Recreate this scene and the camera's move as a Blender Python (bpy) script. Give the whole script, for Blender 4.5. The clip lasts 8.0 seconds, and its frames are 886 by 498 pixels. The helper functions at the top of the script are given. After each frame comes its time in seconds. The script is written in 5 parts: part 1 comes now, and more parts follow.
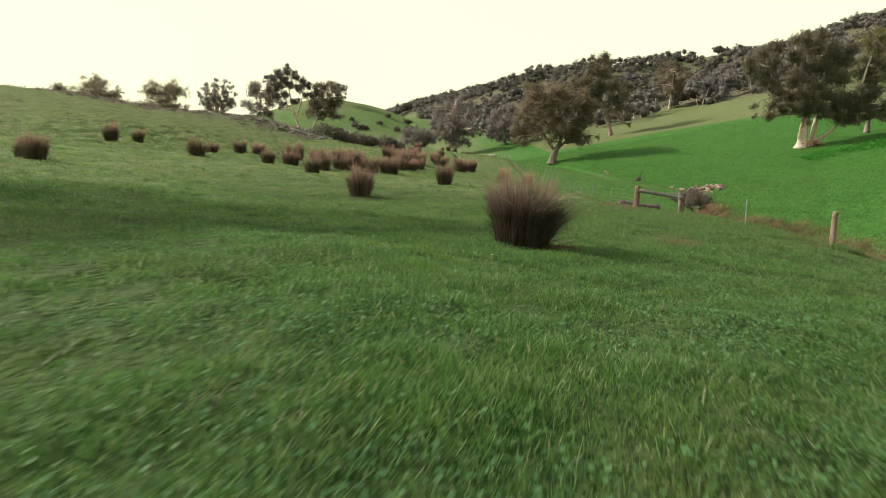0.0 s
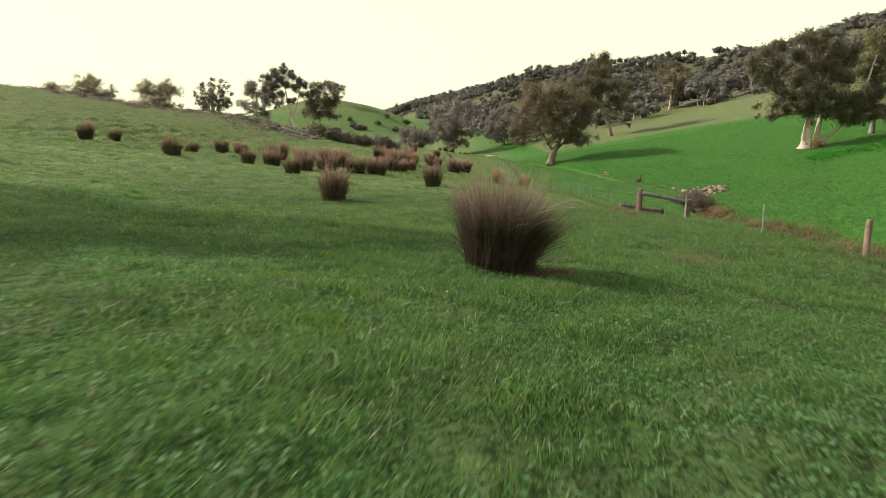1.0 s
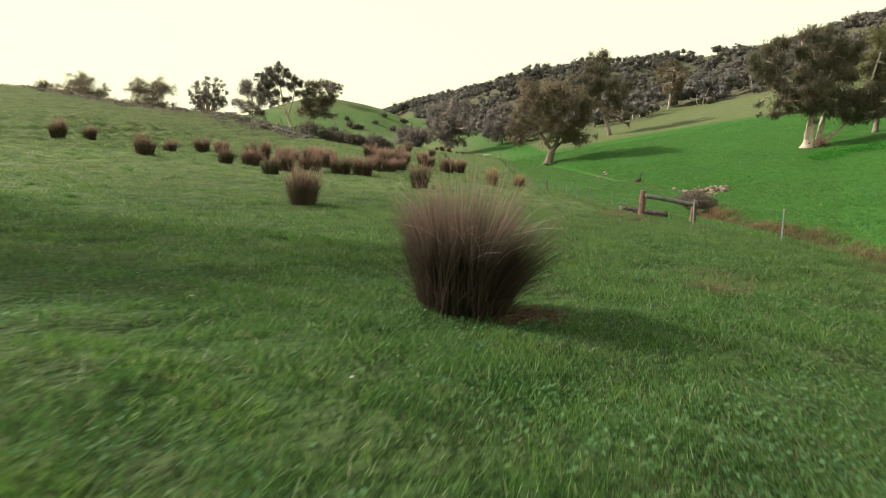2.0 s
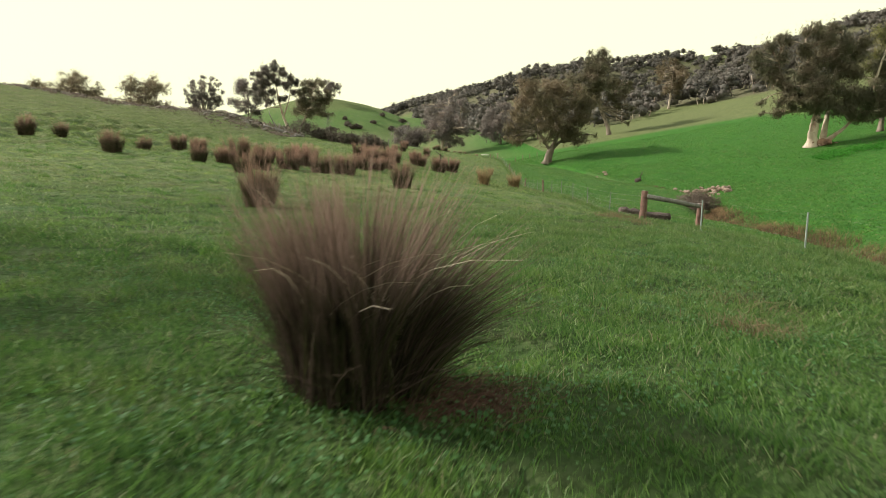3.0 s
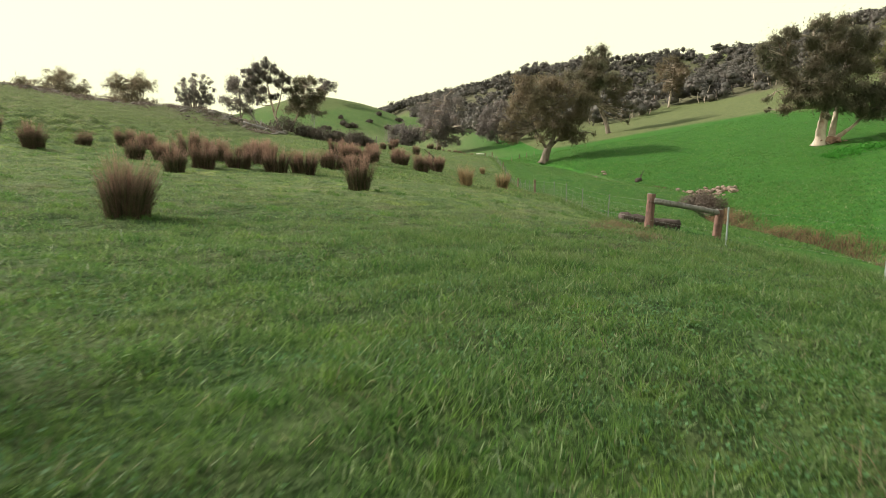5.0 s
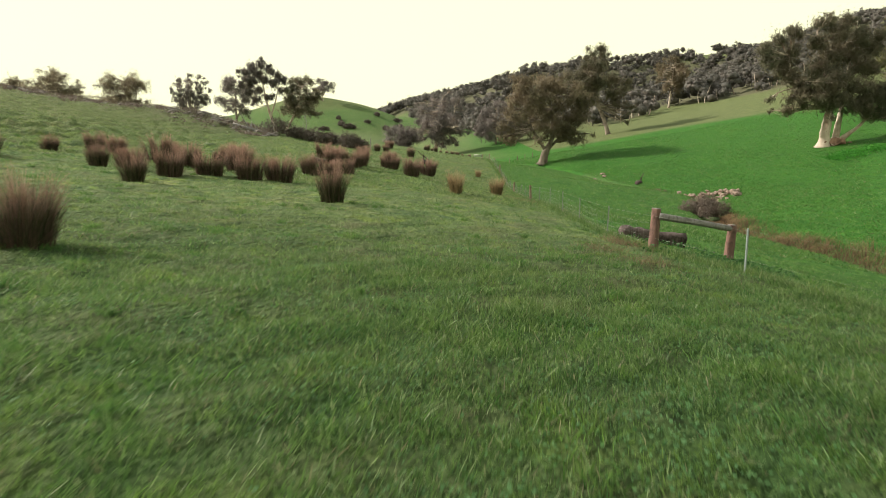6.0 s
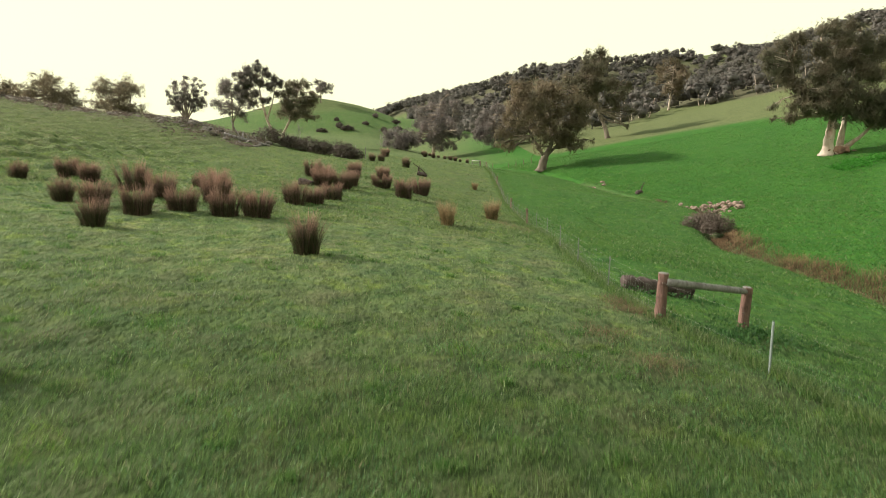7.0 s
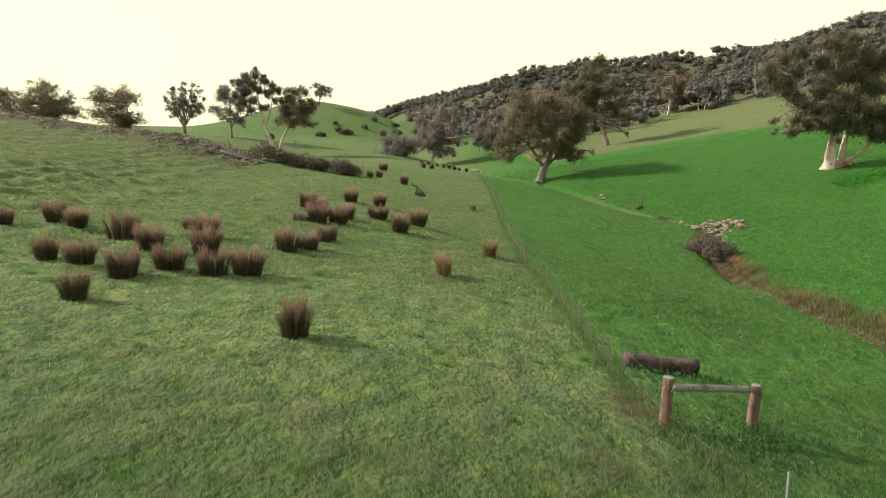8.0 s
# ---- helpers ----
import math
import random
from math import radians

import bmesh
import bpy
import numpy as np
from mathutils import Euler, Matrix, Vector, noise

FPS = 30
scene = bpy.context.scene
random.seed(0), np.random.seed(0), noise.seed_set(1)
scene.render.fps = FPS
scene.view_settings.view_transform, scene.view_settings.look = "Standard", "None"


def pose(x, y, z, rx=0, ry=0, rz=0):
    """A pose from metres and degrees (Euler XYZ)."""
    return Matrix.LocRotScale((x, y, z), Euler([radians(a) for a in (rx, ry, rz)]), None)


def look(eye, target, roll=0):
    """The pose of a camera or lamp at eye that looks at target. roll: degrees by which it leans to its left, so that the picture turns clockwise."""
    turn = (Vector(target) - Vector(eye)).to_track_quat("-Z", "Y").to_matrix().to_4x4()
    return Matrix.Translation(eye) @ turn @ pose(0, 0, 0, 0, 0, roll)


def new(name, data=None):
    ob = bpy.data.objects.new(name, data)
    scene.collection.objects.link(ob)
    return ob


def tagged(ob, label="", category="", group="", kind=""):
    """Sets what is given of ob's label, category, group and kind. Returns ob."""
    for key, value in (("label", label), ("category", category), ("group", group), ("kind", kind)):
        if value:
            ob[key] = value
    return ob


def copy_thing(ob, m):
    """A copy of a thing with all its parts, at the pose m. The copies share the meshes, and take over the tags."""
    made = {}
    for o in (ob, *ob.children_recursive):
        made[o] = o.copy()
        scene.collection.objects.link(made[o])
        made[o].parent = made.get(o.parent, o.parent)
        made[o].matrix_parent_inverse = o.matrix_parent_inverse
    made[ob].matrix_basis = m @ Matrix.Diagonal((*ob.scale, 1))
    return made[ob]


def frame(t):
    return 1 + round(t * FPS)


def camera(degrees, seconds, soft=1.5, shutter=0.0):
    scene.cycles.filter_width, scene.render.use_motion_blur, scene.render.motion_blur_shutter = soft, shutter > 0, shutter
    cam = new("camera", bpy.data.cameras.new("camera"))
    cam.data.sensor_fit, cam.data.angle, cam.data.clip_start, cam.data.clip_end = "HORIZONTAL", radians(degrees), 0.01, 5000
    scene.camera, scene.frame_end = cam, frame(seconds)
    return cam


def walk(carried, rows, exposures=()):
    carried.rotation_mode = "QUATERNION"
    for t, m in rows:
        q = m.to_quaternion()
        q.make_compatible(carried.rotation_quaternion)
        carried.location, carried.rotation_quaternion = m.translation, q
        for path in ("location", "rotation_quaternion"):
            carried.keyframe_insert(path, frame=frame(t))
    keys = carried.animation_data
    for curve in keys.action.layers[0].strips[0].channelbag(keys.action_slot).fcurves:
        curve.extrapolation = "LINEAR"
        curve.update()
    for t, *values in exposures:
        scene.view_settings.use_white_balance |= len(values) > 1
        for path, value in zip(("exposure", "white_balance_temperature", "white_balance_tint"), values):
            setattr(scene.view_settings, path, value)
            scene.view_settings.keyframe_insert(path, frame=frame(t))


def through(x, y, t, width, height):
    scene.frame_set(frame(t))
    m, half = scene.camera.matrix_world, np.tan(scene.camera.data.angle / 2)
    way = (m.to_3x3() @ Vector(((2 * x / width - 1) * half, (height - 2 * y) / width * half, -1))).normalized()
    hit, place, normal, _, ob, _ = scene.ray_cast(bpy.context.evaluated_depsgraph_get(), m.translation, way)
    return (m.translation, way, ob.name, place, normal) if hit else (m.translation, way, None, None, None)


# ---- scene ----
import itertools

cam = camera(70.0, 8.0, soft=0.9, shutter=0.55)
# seconds, eye, tilt, lean, turn
PATH = [
    (0, (0.001, -0.000, 1.701), 81.05, 0.05, 0.20),
    (1, (0.593, 2.472, 1.633), 81.10, -0.04, 0.17),
    (1.5, (0.826, 3.609, 1.620), 81.05, -0.01, 0.09),
    (2.8, (1.696, 6.759, 1.500), 81.07, -0.04, 0.03),
    (3.5, (2.116, 8.399, 1.345), 81.08, -0.03, 0.03),
    (4, (2.433, 9.616, 1.317), 81.04, -0.05, -0.02),
    (4.5, (2.781, 10.864, 1.239), 81.04, -0.02, -0.02),
    (6, (3.716, 14.393, 1.494), 81.07, 0.00, -0.07),
    (6.5, (3.970, 15.572, 2.067), 81.01, 0.03, -0.12),
    (7, (4.169, 16.569, 2.956), 81.00, 0.01, -0.12),
    (7.5, (4.244, 17.282, 4.093), 80.99, 0.05, -0.19),
    (8, (4.334, 17.774, 5.287), 80.95, 0.09, -0.16),
]
walk(cam, [(t, pose(*eye, rx, ry, rz)) for t, eye, rx, ry, rz in PATH], [(0, 0.40), (8, 0.40)])

# ---- light ----
SUN_TO = Vector((-0.97, 0.24, 0.0)).normalized()
SUN_UP = radians(32)
world = bpy.data.worlds.new("sky")
scene.world = world
world.use_nodes = True
wt = world.node_tree
wt.nodes.clear()
w_out, w_bg = wt.nodes.new("ShaderNodeOutputWorld"), wt.nodes.new("ShaderNodeBackground")
w_sky, w_dim, w_haze = wt.nodes.new("ShaderNodeTexSky"), wt.nodes.new("ShaderNodeVectorMath"), wt.nodes.new("ShaderNodeMix")
w_sky.sky_type, w_sky.sun_disc = "NISHITA", False
w_sky.sun_elevation, w_sky.sun_rotation = SUN_UP, math.atan2(SUN_TO.x, SUN_TO.y)
w_dim.operation = "SCALE"
w_dim.inputs["Scale"].default_value = 0.15
w_haze.data_type = "RGBA"
w_haze.inputs["B"].default_value = (1.02, 1.0, 0.61, 1)  # thin bright evening cloud, thickest low down
w_dir, w_up, w_thick = wt.nodes.new("ShaderNodeTexCoord"), wt.nodes.new("ShaderNodeSeparateXYZ"), wt.nodes.new("ShaderNodeMapRange")
w_thick.inputs["From Min"].default_value, w_thick.inputs["From Max"].default_value = 0.30, 0.95
w_thick.inputs["To Min"].default_value, w_thick.inputs["To Max"].default_value = 0.92, 0.22
wt.links.new(w_dir.outputs["Generated"], w_up.inputs[0])
wt.links.new(w_up.outputs["Z"], w_thick.inputs["Value"])
wt.links.new(w_thick.outputs["Result"], w_haze.inputs["Factor"])
wt.links.new(w_sky.outputs["Color"], w_dim.inputs[0])
wt.links.new(w_dim.outputs["Vector"], w_haze.inputs["A"])
wt.links.new(w_haze.outputs["Result"], w_bg.inputs["Color"])
wt.links.new(w_bg.outputs["Background"], w_out.inputs["Surface"])
w_bg.inputs["Strength"].default_value = 1.0
sun = new("sun", bpy.data.lights.new("sun", "SUN"))
sun.data.energy, sun.data.angle, sun.data.color = 4.9, radians(2.5), (1.0, 0.90, 0.74)
sun.matrix_world = look((0, 0, 100), Vector((0, 0, 100)) - SUN_TO * math.cos(SUN_UP) - Vector((0, 0, math.sin(SUN_UP))))


# ---- materials ----
class Nodes:
    """Short hand for a node material."""

    def __init__(self, name, rough=0.8, spec=0.25):
        self.m = bpy.data.materials.new(name)
        self.m.use_nodes = True
        self.t = self.m.node_tree
        self.b = self.t.nodes["Principled BSDF"]
        self.b.inputs["Roughness"].default_value = rough
        self.b.inputs["Specular IOR Level"].default_value = spec
        self.co = self.add("ShaderNodeTexCoord")
        self.geo = self.add("ShaderNodeNewGeometry")

    def add(self, kind):
        return self.t.nodes.new(kind)

    def link(self, a, b):
        self.t.links.new(a, b)

    def put(self, socket, v):
        if isinstance(v, bpy.types.NodeSocket):
            self.link(v, socket)
        elif isinstance(v, tuple):
            socket.default_value = (*v, 1)[:4]
        else:
            socket.default_value = v

    def noise(self, scale, detail=3.0, where=None, rough=0.55, low=0.35, high=0.65, stretch=None):
        n, r = self.add("ShaderNodeTexNoise"), self.add("ShaderNodeMapRange")
        n.inputs["Scale"].default_value, n.inputs["Detail"].default_value, n.inputs["Roughness"].default_value = scale, detail, rough
        src = where or self.co.outputs["Object"]
        if stretch:
            mp = self.add("ShaderNodeMapping")
            mp.inputs["Scale"].default_value = stretch
            self.link(src, mp.inputs["Vector"])
            src = mp.outputs["Vector"]
        self.link(src, n.inputs["Vector"])
        self.link(n.outputs["Fac"], r.inputs["Value"])
        r.inputs["From Min"].default_value, r.inputs["From Max"].default_value = low, high
        return r.outputs["Result"]

    def mix(self, f, a, b):
        n = self.add("ShaderNodeMix")
        n.data_type = "RGBA"
        self.put(n.inputs["Factor"], f)
        self.put(n.inputs["A"], a)
        self.put(n.inputs["B"], b)
        return n.outputs["Result"]

    def math(self, op, a, b=0.0):
        n = self.add("ShaderNodeMath")
        n.operation, n.use_clamp = op, False
        self.put(n.inputs[0], a)
        self.put(n.inputs[1], b)
        return n.outputs[0]

    def attr(self, name):
        n = self.add("ShaderNodeAttribute")
        n.attribute_name = name
        return n.outputs["Fac"]

    def bump(self, h, strength=0.5, distance=0.02):
        n = self.add("ShaderNodeBump")
        n.inputs["Strength"].default_value, n.inputs["Distance"].default_value = strength, distance
        self.link(h, n.inputs["Height"])
        self.link(n.outputs["Normal"], self.b.inputs["Normal"])

    def done(self, color):
        self.put(self.b.inputs["Base Color"], color)
        return self.m

    def leafy(self, color, through=0.35):
        """A thin leaf or blade: part of the light passes."""
        self.put(self.b.inputs["Base Color"], color)
        tr, mx = self.add("ShaderNodeBsdfTranslucent"), self.add("ShaderNodeMixShader")
        self.put(tr.inputs["Color"], color)
        mx.inputs["Fac"].default_value = through
        out = self.t.nodes["Material Output"]
        self.link(self.b.outputs["BSDF"], mx.inputs[1])
        self.link(tr.outputs["BSDF"], mx.inputs[2])
        self.link(mx.outputs["Shader"], out.inputs["Surface"])
        return self.m


def pasture(name, blades):
    """Grazed grass: a thin left paddock, a lush right one, paler hill tops, dry stony ground by the attributes of the land."""
    n = Nodes(name, 0.5 if blades else 0.85, 0.4 if blades else 0.1)
    big, mid, fine = n.noise(0.10, 4), n.noise(0.9, 4), n.noise(7.0, 3)
    patch = n.noise(0.33, 5, low=0.40, high=0.62)
    thin = n.mix(big, (0.160, 0.200, 0.082), (0.232, 0.252, 0.108))
    thin = n.mix(n.math("MULTIPLY", mid, 0.42), thin, (0.084, 0.160, 0.078))
    thin = n.mix(n.math("MULTIPLY", patch, 0.5), thin, (0.116, 0.196, 0.064))
    hollow = n.noise(1.4, 6, low=0.46, high=0.66, rough=0.65)
    tuft = n.noise(1.5, 4, low=0.54, high=0.64, rough=0.55)
    litter = n.noise(1.15, 6, low=0.54, high=0.70, rough=0.7)
    rank = n.noise(2.6, 5, low=0.52, high=0.64, rough=0.6)
    thin = n.mix(n.math("MULTIPLY", hollow, 0.66), thin, (0.046, 0.104, 0.054))
    thin = n.mix(n.math("MULTIPLY", tuft, 0.62), thin, (0.225, 0.305, 0.060))
    thin = n.mix(n.math("MULTIPLY", litter, 0.45), thin, (0.165, 0.145, 0.105))
    thin = n.mix(n.math("MULTIPLY", rank, 0.45), thin, (0.060, 0.150, 0.040))
    # Terracette shade put into the colour as dark streaks along the slope.
    streak = n.math("MULTIPLY", n.noise(1.1, 4, low=0.50, high=0.64, rough=0.6, stretch=(0.30, 1.0, 0.6)), 0.5)
    thin = n.mix(streak, thin, (0.085, 0.112, 0.060))
    lush = n.mix(big, (0.037, 0.150, 0.017), (0.056, 0.186, 0.021))
    lush = n.mix(n.math("MULTIPLY", hollow, 0.45), lush, (0.020, 0.085, 0.018))
    lush = n.mix(n.math("MULTIPLY", mid, 0.55), lush, (0.022, 0.115, 0.022))
    lush = n.mix(n.math("MULTIPLY", patch, 0.35), lush, (0.060, 0.190, 0.036))
    lush = n.mix(n.math("MULTIPLY", tuft, 0.45), lush, (0.100, 0.235, 0.028))
    pale = n.mix(streak, n.mix(mid, (0.135, 0.165, 0.070), (0.185, 0.205, 0.092)), (0.070, 0.085, 0.048))
    dry = n.mix(mid, (0.170, 0.145, 0.090), (0.240, 0.205, 0.130))
    c = n.mix(n.attr("lush"), thin, lush)
    c = n.mix(n.attr("pale"), c, pale)
    spots = n.math("MULTIPLY", n.noise(0.45, 5, low=0.53, high=0.72), n.math("SUBTRACT", 0.5, n.math("MULTIPLY", n.attr("lush"), 0.42)))
    c = n.mix(spots, c, dry)
    c = n.mix(n.attr("stony"), c, n.mix(fine, (0.110, 0.100, 0.070), (0.20, 0.175, 0.13)))
    if blades:
        r = n.geo.outputs["Random Per Island"]
        c = n.mix(n.math("MULTIPLY", r, 0.45), c, (0.205, 0.325, 0.095))
        c = n.mix(n.math("MULTIPLY", n.math("LESS_THAN", r, 0.30), 0.50), c, (0.026, 0.075, 0.022))
        c = n.mix(n.math("GREATER_THAN", r, 0.91), c, (0.260, 0.345, 0.165))
        c = n.mix(n.math("GREATER_THAN", r, 0.965), c, (0.24, 0.235, 0.14))
        return n.leafy(c, 0.55)
    # Fine dark mottle paints in the shade of gaps between blades.
    c = n.mix(n.math("MULTIPLY", fine, 0.55), c, (0.024, 0.050, 0.018))
    c = n.mix(n.math("MULTIPLY", n.attr("turf_shade"), 0.74), c, n.mix(mid, (0.028, 0.056, 0.018), (0.056, 0.064, 0.030)))  # shade between near blades, painted into the thatch and soil colour
    n.bump(n.math("ADD", n.math("MULTIPLY", mid, 0.8), n.math("MULTIPLY", fine, 0.2)), 1.0, 0.22)
    return n.done(c)


def clover_material():
    n = Nodes("clover_leaves", 0.6, 0.3)
    c = n.mix(n.geo.outputs["Random Per Island"], (0.050, 0.145, 0.042), (0.118, 0.245, 0.088))
    return n.leafy(n.mix(n.noise(0.8, 3), c, (0.090, 0.200, 0.085)), 0.4)


def herb_material(name, a, b):
    n = Nodes(name, 0.6, 0.3)
    return n.leafy(n.mix(n.geo.outputs["Random Per Island"], a, b), 0.4)


HERB = herb_material("herb_leaves", (0.030, 0.165, 0.016), (0.065, 0.260, 0.030))
WEED = herb_material("weed_leaves", (0.026, 0.080, 0.022), (0.060, 0.150, 0.040))
CLOVER = clover_material()
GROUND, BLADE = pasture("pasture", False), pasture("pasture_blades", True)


def rush_material(name, low, high, tip, top):
    n = Nodes(name, 0.7, 0.2)
    z = n.add("ShaderNodeSeparateXYZ")
    n.link(n.co.outputs["Object"], z.inputs[0])
    r = n.add("ShaderNodeMapRange")
    n.link(z.outputs["Z"], r.inputs["Value"])
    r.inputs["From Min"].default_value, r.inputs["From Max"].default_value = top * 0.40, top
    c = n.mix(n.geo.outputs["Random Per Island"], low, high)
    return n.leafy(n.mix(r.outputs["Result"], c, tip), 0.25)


# Green, brown and dark rushes: low colours are darkened for shade inside the clump.
RUSH_GREEN = rush_material("rush_green", (0.026, 0.034, 0.016), (0.105, 0.108, 0.056), (0.150, 0.105, 0.085), 1.15)
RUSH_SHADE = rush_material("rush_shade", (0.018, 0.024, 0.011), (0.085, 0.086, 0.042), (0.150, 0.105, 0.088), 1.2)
RUSH_BROWN = rush_material("rush_brown", (0.040, 0.026, 0.022), (0.175, 0.112, 0.094), (0.430, 0.265, 0.225), 1.15)
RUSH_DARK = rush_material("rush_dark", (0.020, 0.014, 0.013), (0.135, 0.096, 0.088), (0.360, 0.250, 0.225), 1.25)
RUSH_TAN = rush_material("rush_tan", (0.19, 0.135, 0.075), (0.32, 0.235, 0.135), (0.40, 0.29, 0.19), 1.1)
DRY_GRASS = rush_material("dry_grass", (0.130, 0.100, 0.062), (0.235, 0.180, 0.115), (0.28, 0.20, 0.14), 1.1)
RUSH_MAT = rush_material("rush_litter", (0.075, 0.042, 0.034), (0.175, 0.100, 0.082), (0.20, 0.12, 0.10), 1.1)
STRAW = rush_material("straw", (0.36, 0.31, 0.25), (0.56, 0.49, 0.41), (0.55, 0.47, 0.38), 1.5)


def reed_material():
    n = Nodes("reed", 0.7, 0.2)
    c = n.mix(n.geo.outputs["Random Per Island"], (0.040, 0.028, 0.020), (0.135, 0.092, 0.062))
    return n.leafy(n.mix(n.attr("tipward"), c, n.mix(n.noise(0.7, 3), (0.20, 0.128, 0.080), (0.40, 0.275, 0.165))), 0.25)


REED = reed_material()


def leaf_material(name, a, b, warm, through=0.25):
    n = Nodes(name, 0.55, 0.35)
    c = n.mix(n.geo.outputs["Random Per Island"], a, b)
    c = n.mix(n.noise(0.22, 3), c, warm)
    c = n.mix(n.math("MULTIPLY", n.noise(0.09, 2), 0.35), c, tuple(0.6 * v for v in a))
    return n.leafy(c, through)


LEAF_GUM = leaf_material("gum_leaves", (0.120, 0.124, 0.082), (0.200, 0.194, 0.132), (0.216, 0.176, 0.130), 0.64)
LEAF_BROWN = leaf_material("gum_leaves_brown", (0.142, 0.126, 0.080), (0.232, 0.200, 0.134), (0.236, 0.184, 0.130), 0.64)
LEAF_LIGHT = leaf_material("gum_leaves_light", (0.120, 0.135, 0.048), (0.215, 0.220, 0.085), (0.170, 0.155, 0.070), 0.4)
# Grey and far leaves hold distance haze in their colour: lighter and bluer.
LEAF_GREY = leaf_material("gum_leaves_grey", (0.168, 0.158, 0.152), (0.245, 0.228, 0.222), (0.236, 0.198, 0.194), 0.64)
LEAF_FAR = leaf_material("wood_leaves", (0.092, 0.092, 0.088), (0.128, 0.124, 0.116), (0.132, 0.114, 0.106), 0.3)
LEAF_DARK = leaf_material("bush_leaves", (0.050, 0.045, 0.038), (0.115, 0.095, 0.082), (0.105, 0.078, 0.068))
LEAF_MAUVE = leaf_material("thorn_leaves", (0.095, 0.075, 0.066), (0.20, 0.16, 0.14), (0.15, 0.11, 0.095))


def bark_material(name, a, b, dark, scale):
    n = Nodes(name, 0.8, 0.2)
    v = n.noise(scale, 5, stretch=(1, 1, 0.25))
    c = n.mix(v, a, b)
    c = n.mix(n.noise(scale * 0.4, 4, low=0.52, high=0.68), c, dark)
    n.bump(n.noise(scale * 3, 4, stretch=(1, 1, 0.2)), 0.5, 0.04)
    return n.done(c)


BARK_WHITE = bark_material("gum_bark_white", (0.58, 0.50, 0.44), (0.40, 0.32, 0.28), (0.26, 0.165, 0.135), 1.1)
BARK_GREY = bark_material("gum_bark_grey", (0.27, 0.225, 0.20), (0.155, 0.125, 0.11), (0.08, 0.062, 0.055), 1.6)
BARK_RED = bark_material("gum_root_bark", (0.34, 0.21, 0.17), (0.22, 0.125, 0.10), (0.10, 0.06, 0.05), 1.8)
WOOD_RED = bark_material("weathered_red_wood", (0.21, 0.125, 0.108), (0.13, 0.078, 0.070), (0.06, 0.040, 0.036), 9)
WOOD_BROWN = bark_material("weathered_brown_wood", (0.27, 0.20, 0.16), (0.18, 0.13, 0.105), (0.09, 0.065, 0.055), 9)
WOOD_GREY = bark_material("weathered_grey_wood", (0.30, 0.28, 0.29), (0.20, 0.185, 0.19), (0.11, 0.10, 0.095), 9)
WOOD_LOG = bark_material("rotting_log", (0.135, 0.102, 0.104), (0.075, 0.055, 0.054), (0.032, 0.024, 0.023), 7)
ROCK = bark_material("creek_rock", (0.32, 0.245, 0.21), (0.21, 0.155, 0.135), (0.13, 0.085, 0.065), 2.6)
ROCK_GREY = bark_material("hill_rock", (0.20, 0.18, 0.17), (0.13, 0.115, 0.11), (0.07, 0.06, 0.058), 2.0)


def metal_material(name, color, rough, metal):
    n = Nodes(name, rough, 0.4)
    n.b.inputs["Metallic"].default_value = metal
    return n.done(n.mix(n.noise(14, 3), color, tuple(v * 0.72 for v in color)))


PICKET_WHITE = metal_material("galvanised_picket", (0.31, 0.36, 0.37), 0.55, 0.2)
PICKET_GREY = metal_material("dull_picket", (0.20, 0.23, 0.20), 0.6, 0.2)
WIRE = metal_material("fence_wire", (0.36, 0.36, 0.34), 0.6, 0.2)
SIGN_WHITE = metal_material("trough_white", (0.75, 0.74, 0.70), 0.6, 0.0)


# ---- small tools ----
def mesh_of(name, verts, quads=None, tris=None, material=None, smooth=False):
    """A mesh from arrays of corners, four-cornered faces and three-cornered faces."""
    quads = np.zeros((0, 4), int) if quads is None else np.asarray(quads, int).reshape(-1, 4)
    tris = np.zeros((0, 3), int) if tris is None else np.asarray(tris, int).reshape(-1, 3)
    verts = np.asarray(verts, float).reshape(-1, 3)
    me = bpy.data.meshes.new(name)
    me.vertices.add(len(verts))
    me.vertices.foreach_set("co", verts.ravel())
    me.loops.add(quads.size + tris.size)
    me.loops.foreach_set("vertex_index", np.r_[quads.ravel(), tris.ravel()])
    me.polygons.add(len(quads) + len(tris))
    me.polygons.foreach_set("loop_start", np.r_[np.arange(len(quads)) * 4, quads.size + np.arange(len(tris)) * 3])
    if smooth:
        me.polygons.foreach_set("use_smooth", np.ones(len(quads) + len(tris), bool))
    me.update(calc_edges=True)
    if material:
        me.materials.append(material)
    return me


def soften(me, out, keep=0.3):
    """Leaves shade by the lump that they stand on, with a little of their own facing."""
    n = len(me.polygons)
    own = np.empty(3 * n)
    me.polygons.foreach_get("normal", own)
    own = own.reshape(-1, 3)
    out = out / (np.linalg.norm(out, axis=1)[:, None] + 1e-9)
    own = own * np.sign((own * out).sum(1))[:, None]
    both = out * (1 - keep) + own * keep
    both /= np.linalg.norm(both, axis=1)[:, None] + 1e-9
    me.polygons.foreach_set("use_smooth", np.ones(n, bool))
    me.normals_split_custom_set_from_vertices(np.repeat(both, 4, axis=0).tolist())
    return me


def part(name, data, material, parent, label=""):
    """One mesh, from a bmesh or ready made, under a thing or a part."""
    if isinstance(data, bmesh.types.BMesh):
        me = bpy.data.meshes.new(name)
        data.to_mesh(me)
        data.free()
        data = me
    if material and not data.materials:
        data.materials.append(material)
    ob = new(name, data)
    ob.parent = parent
    return tagged(ob, label) if label else ob


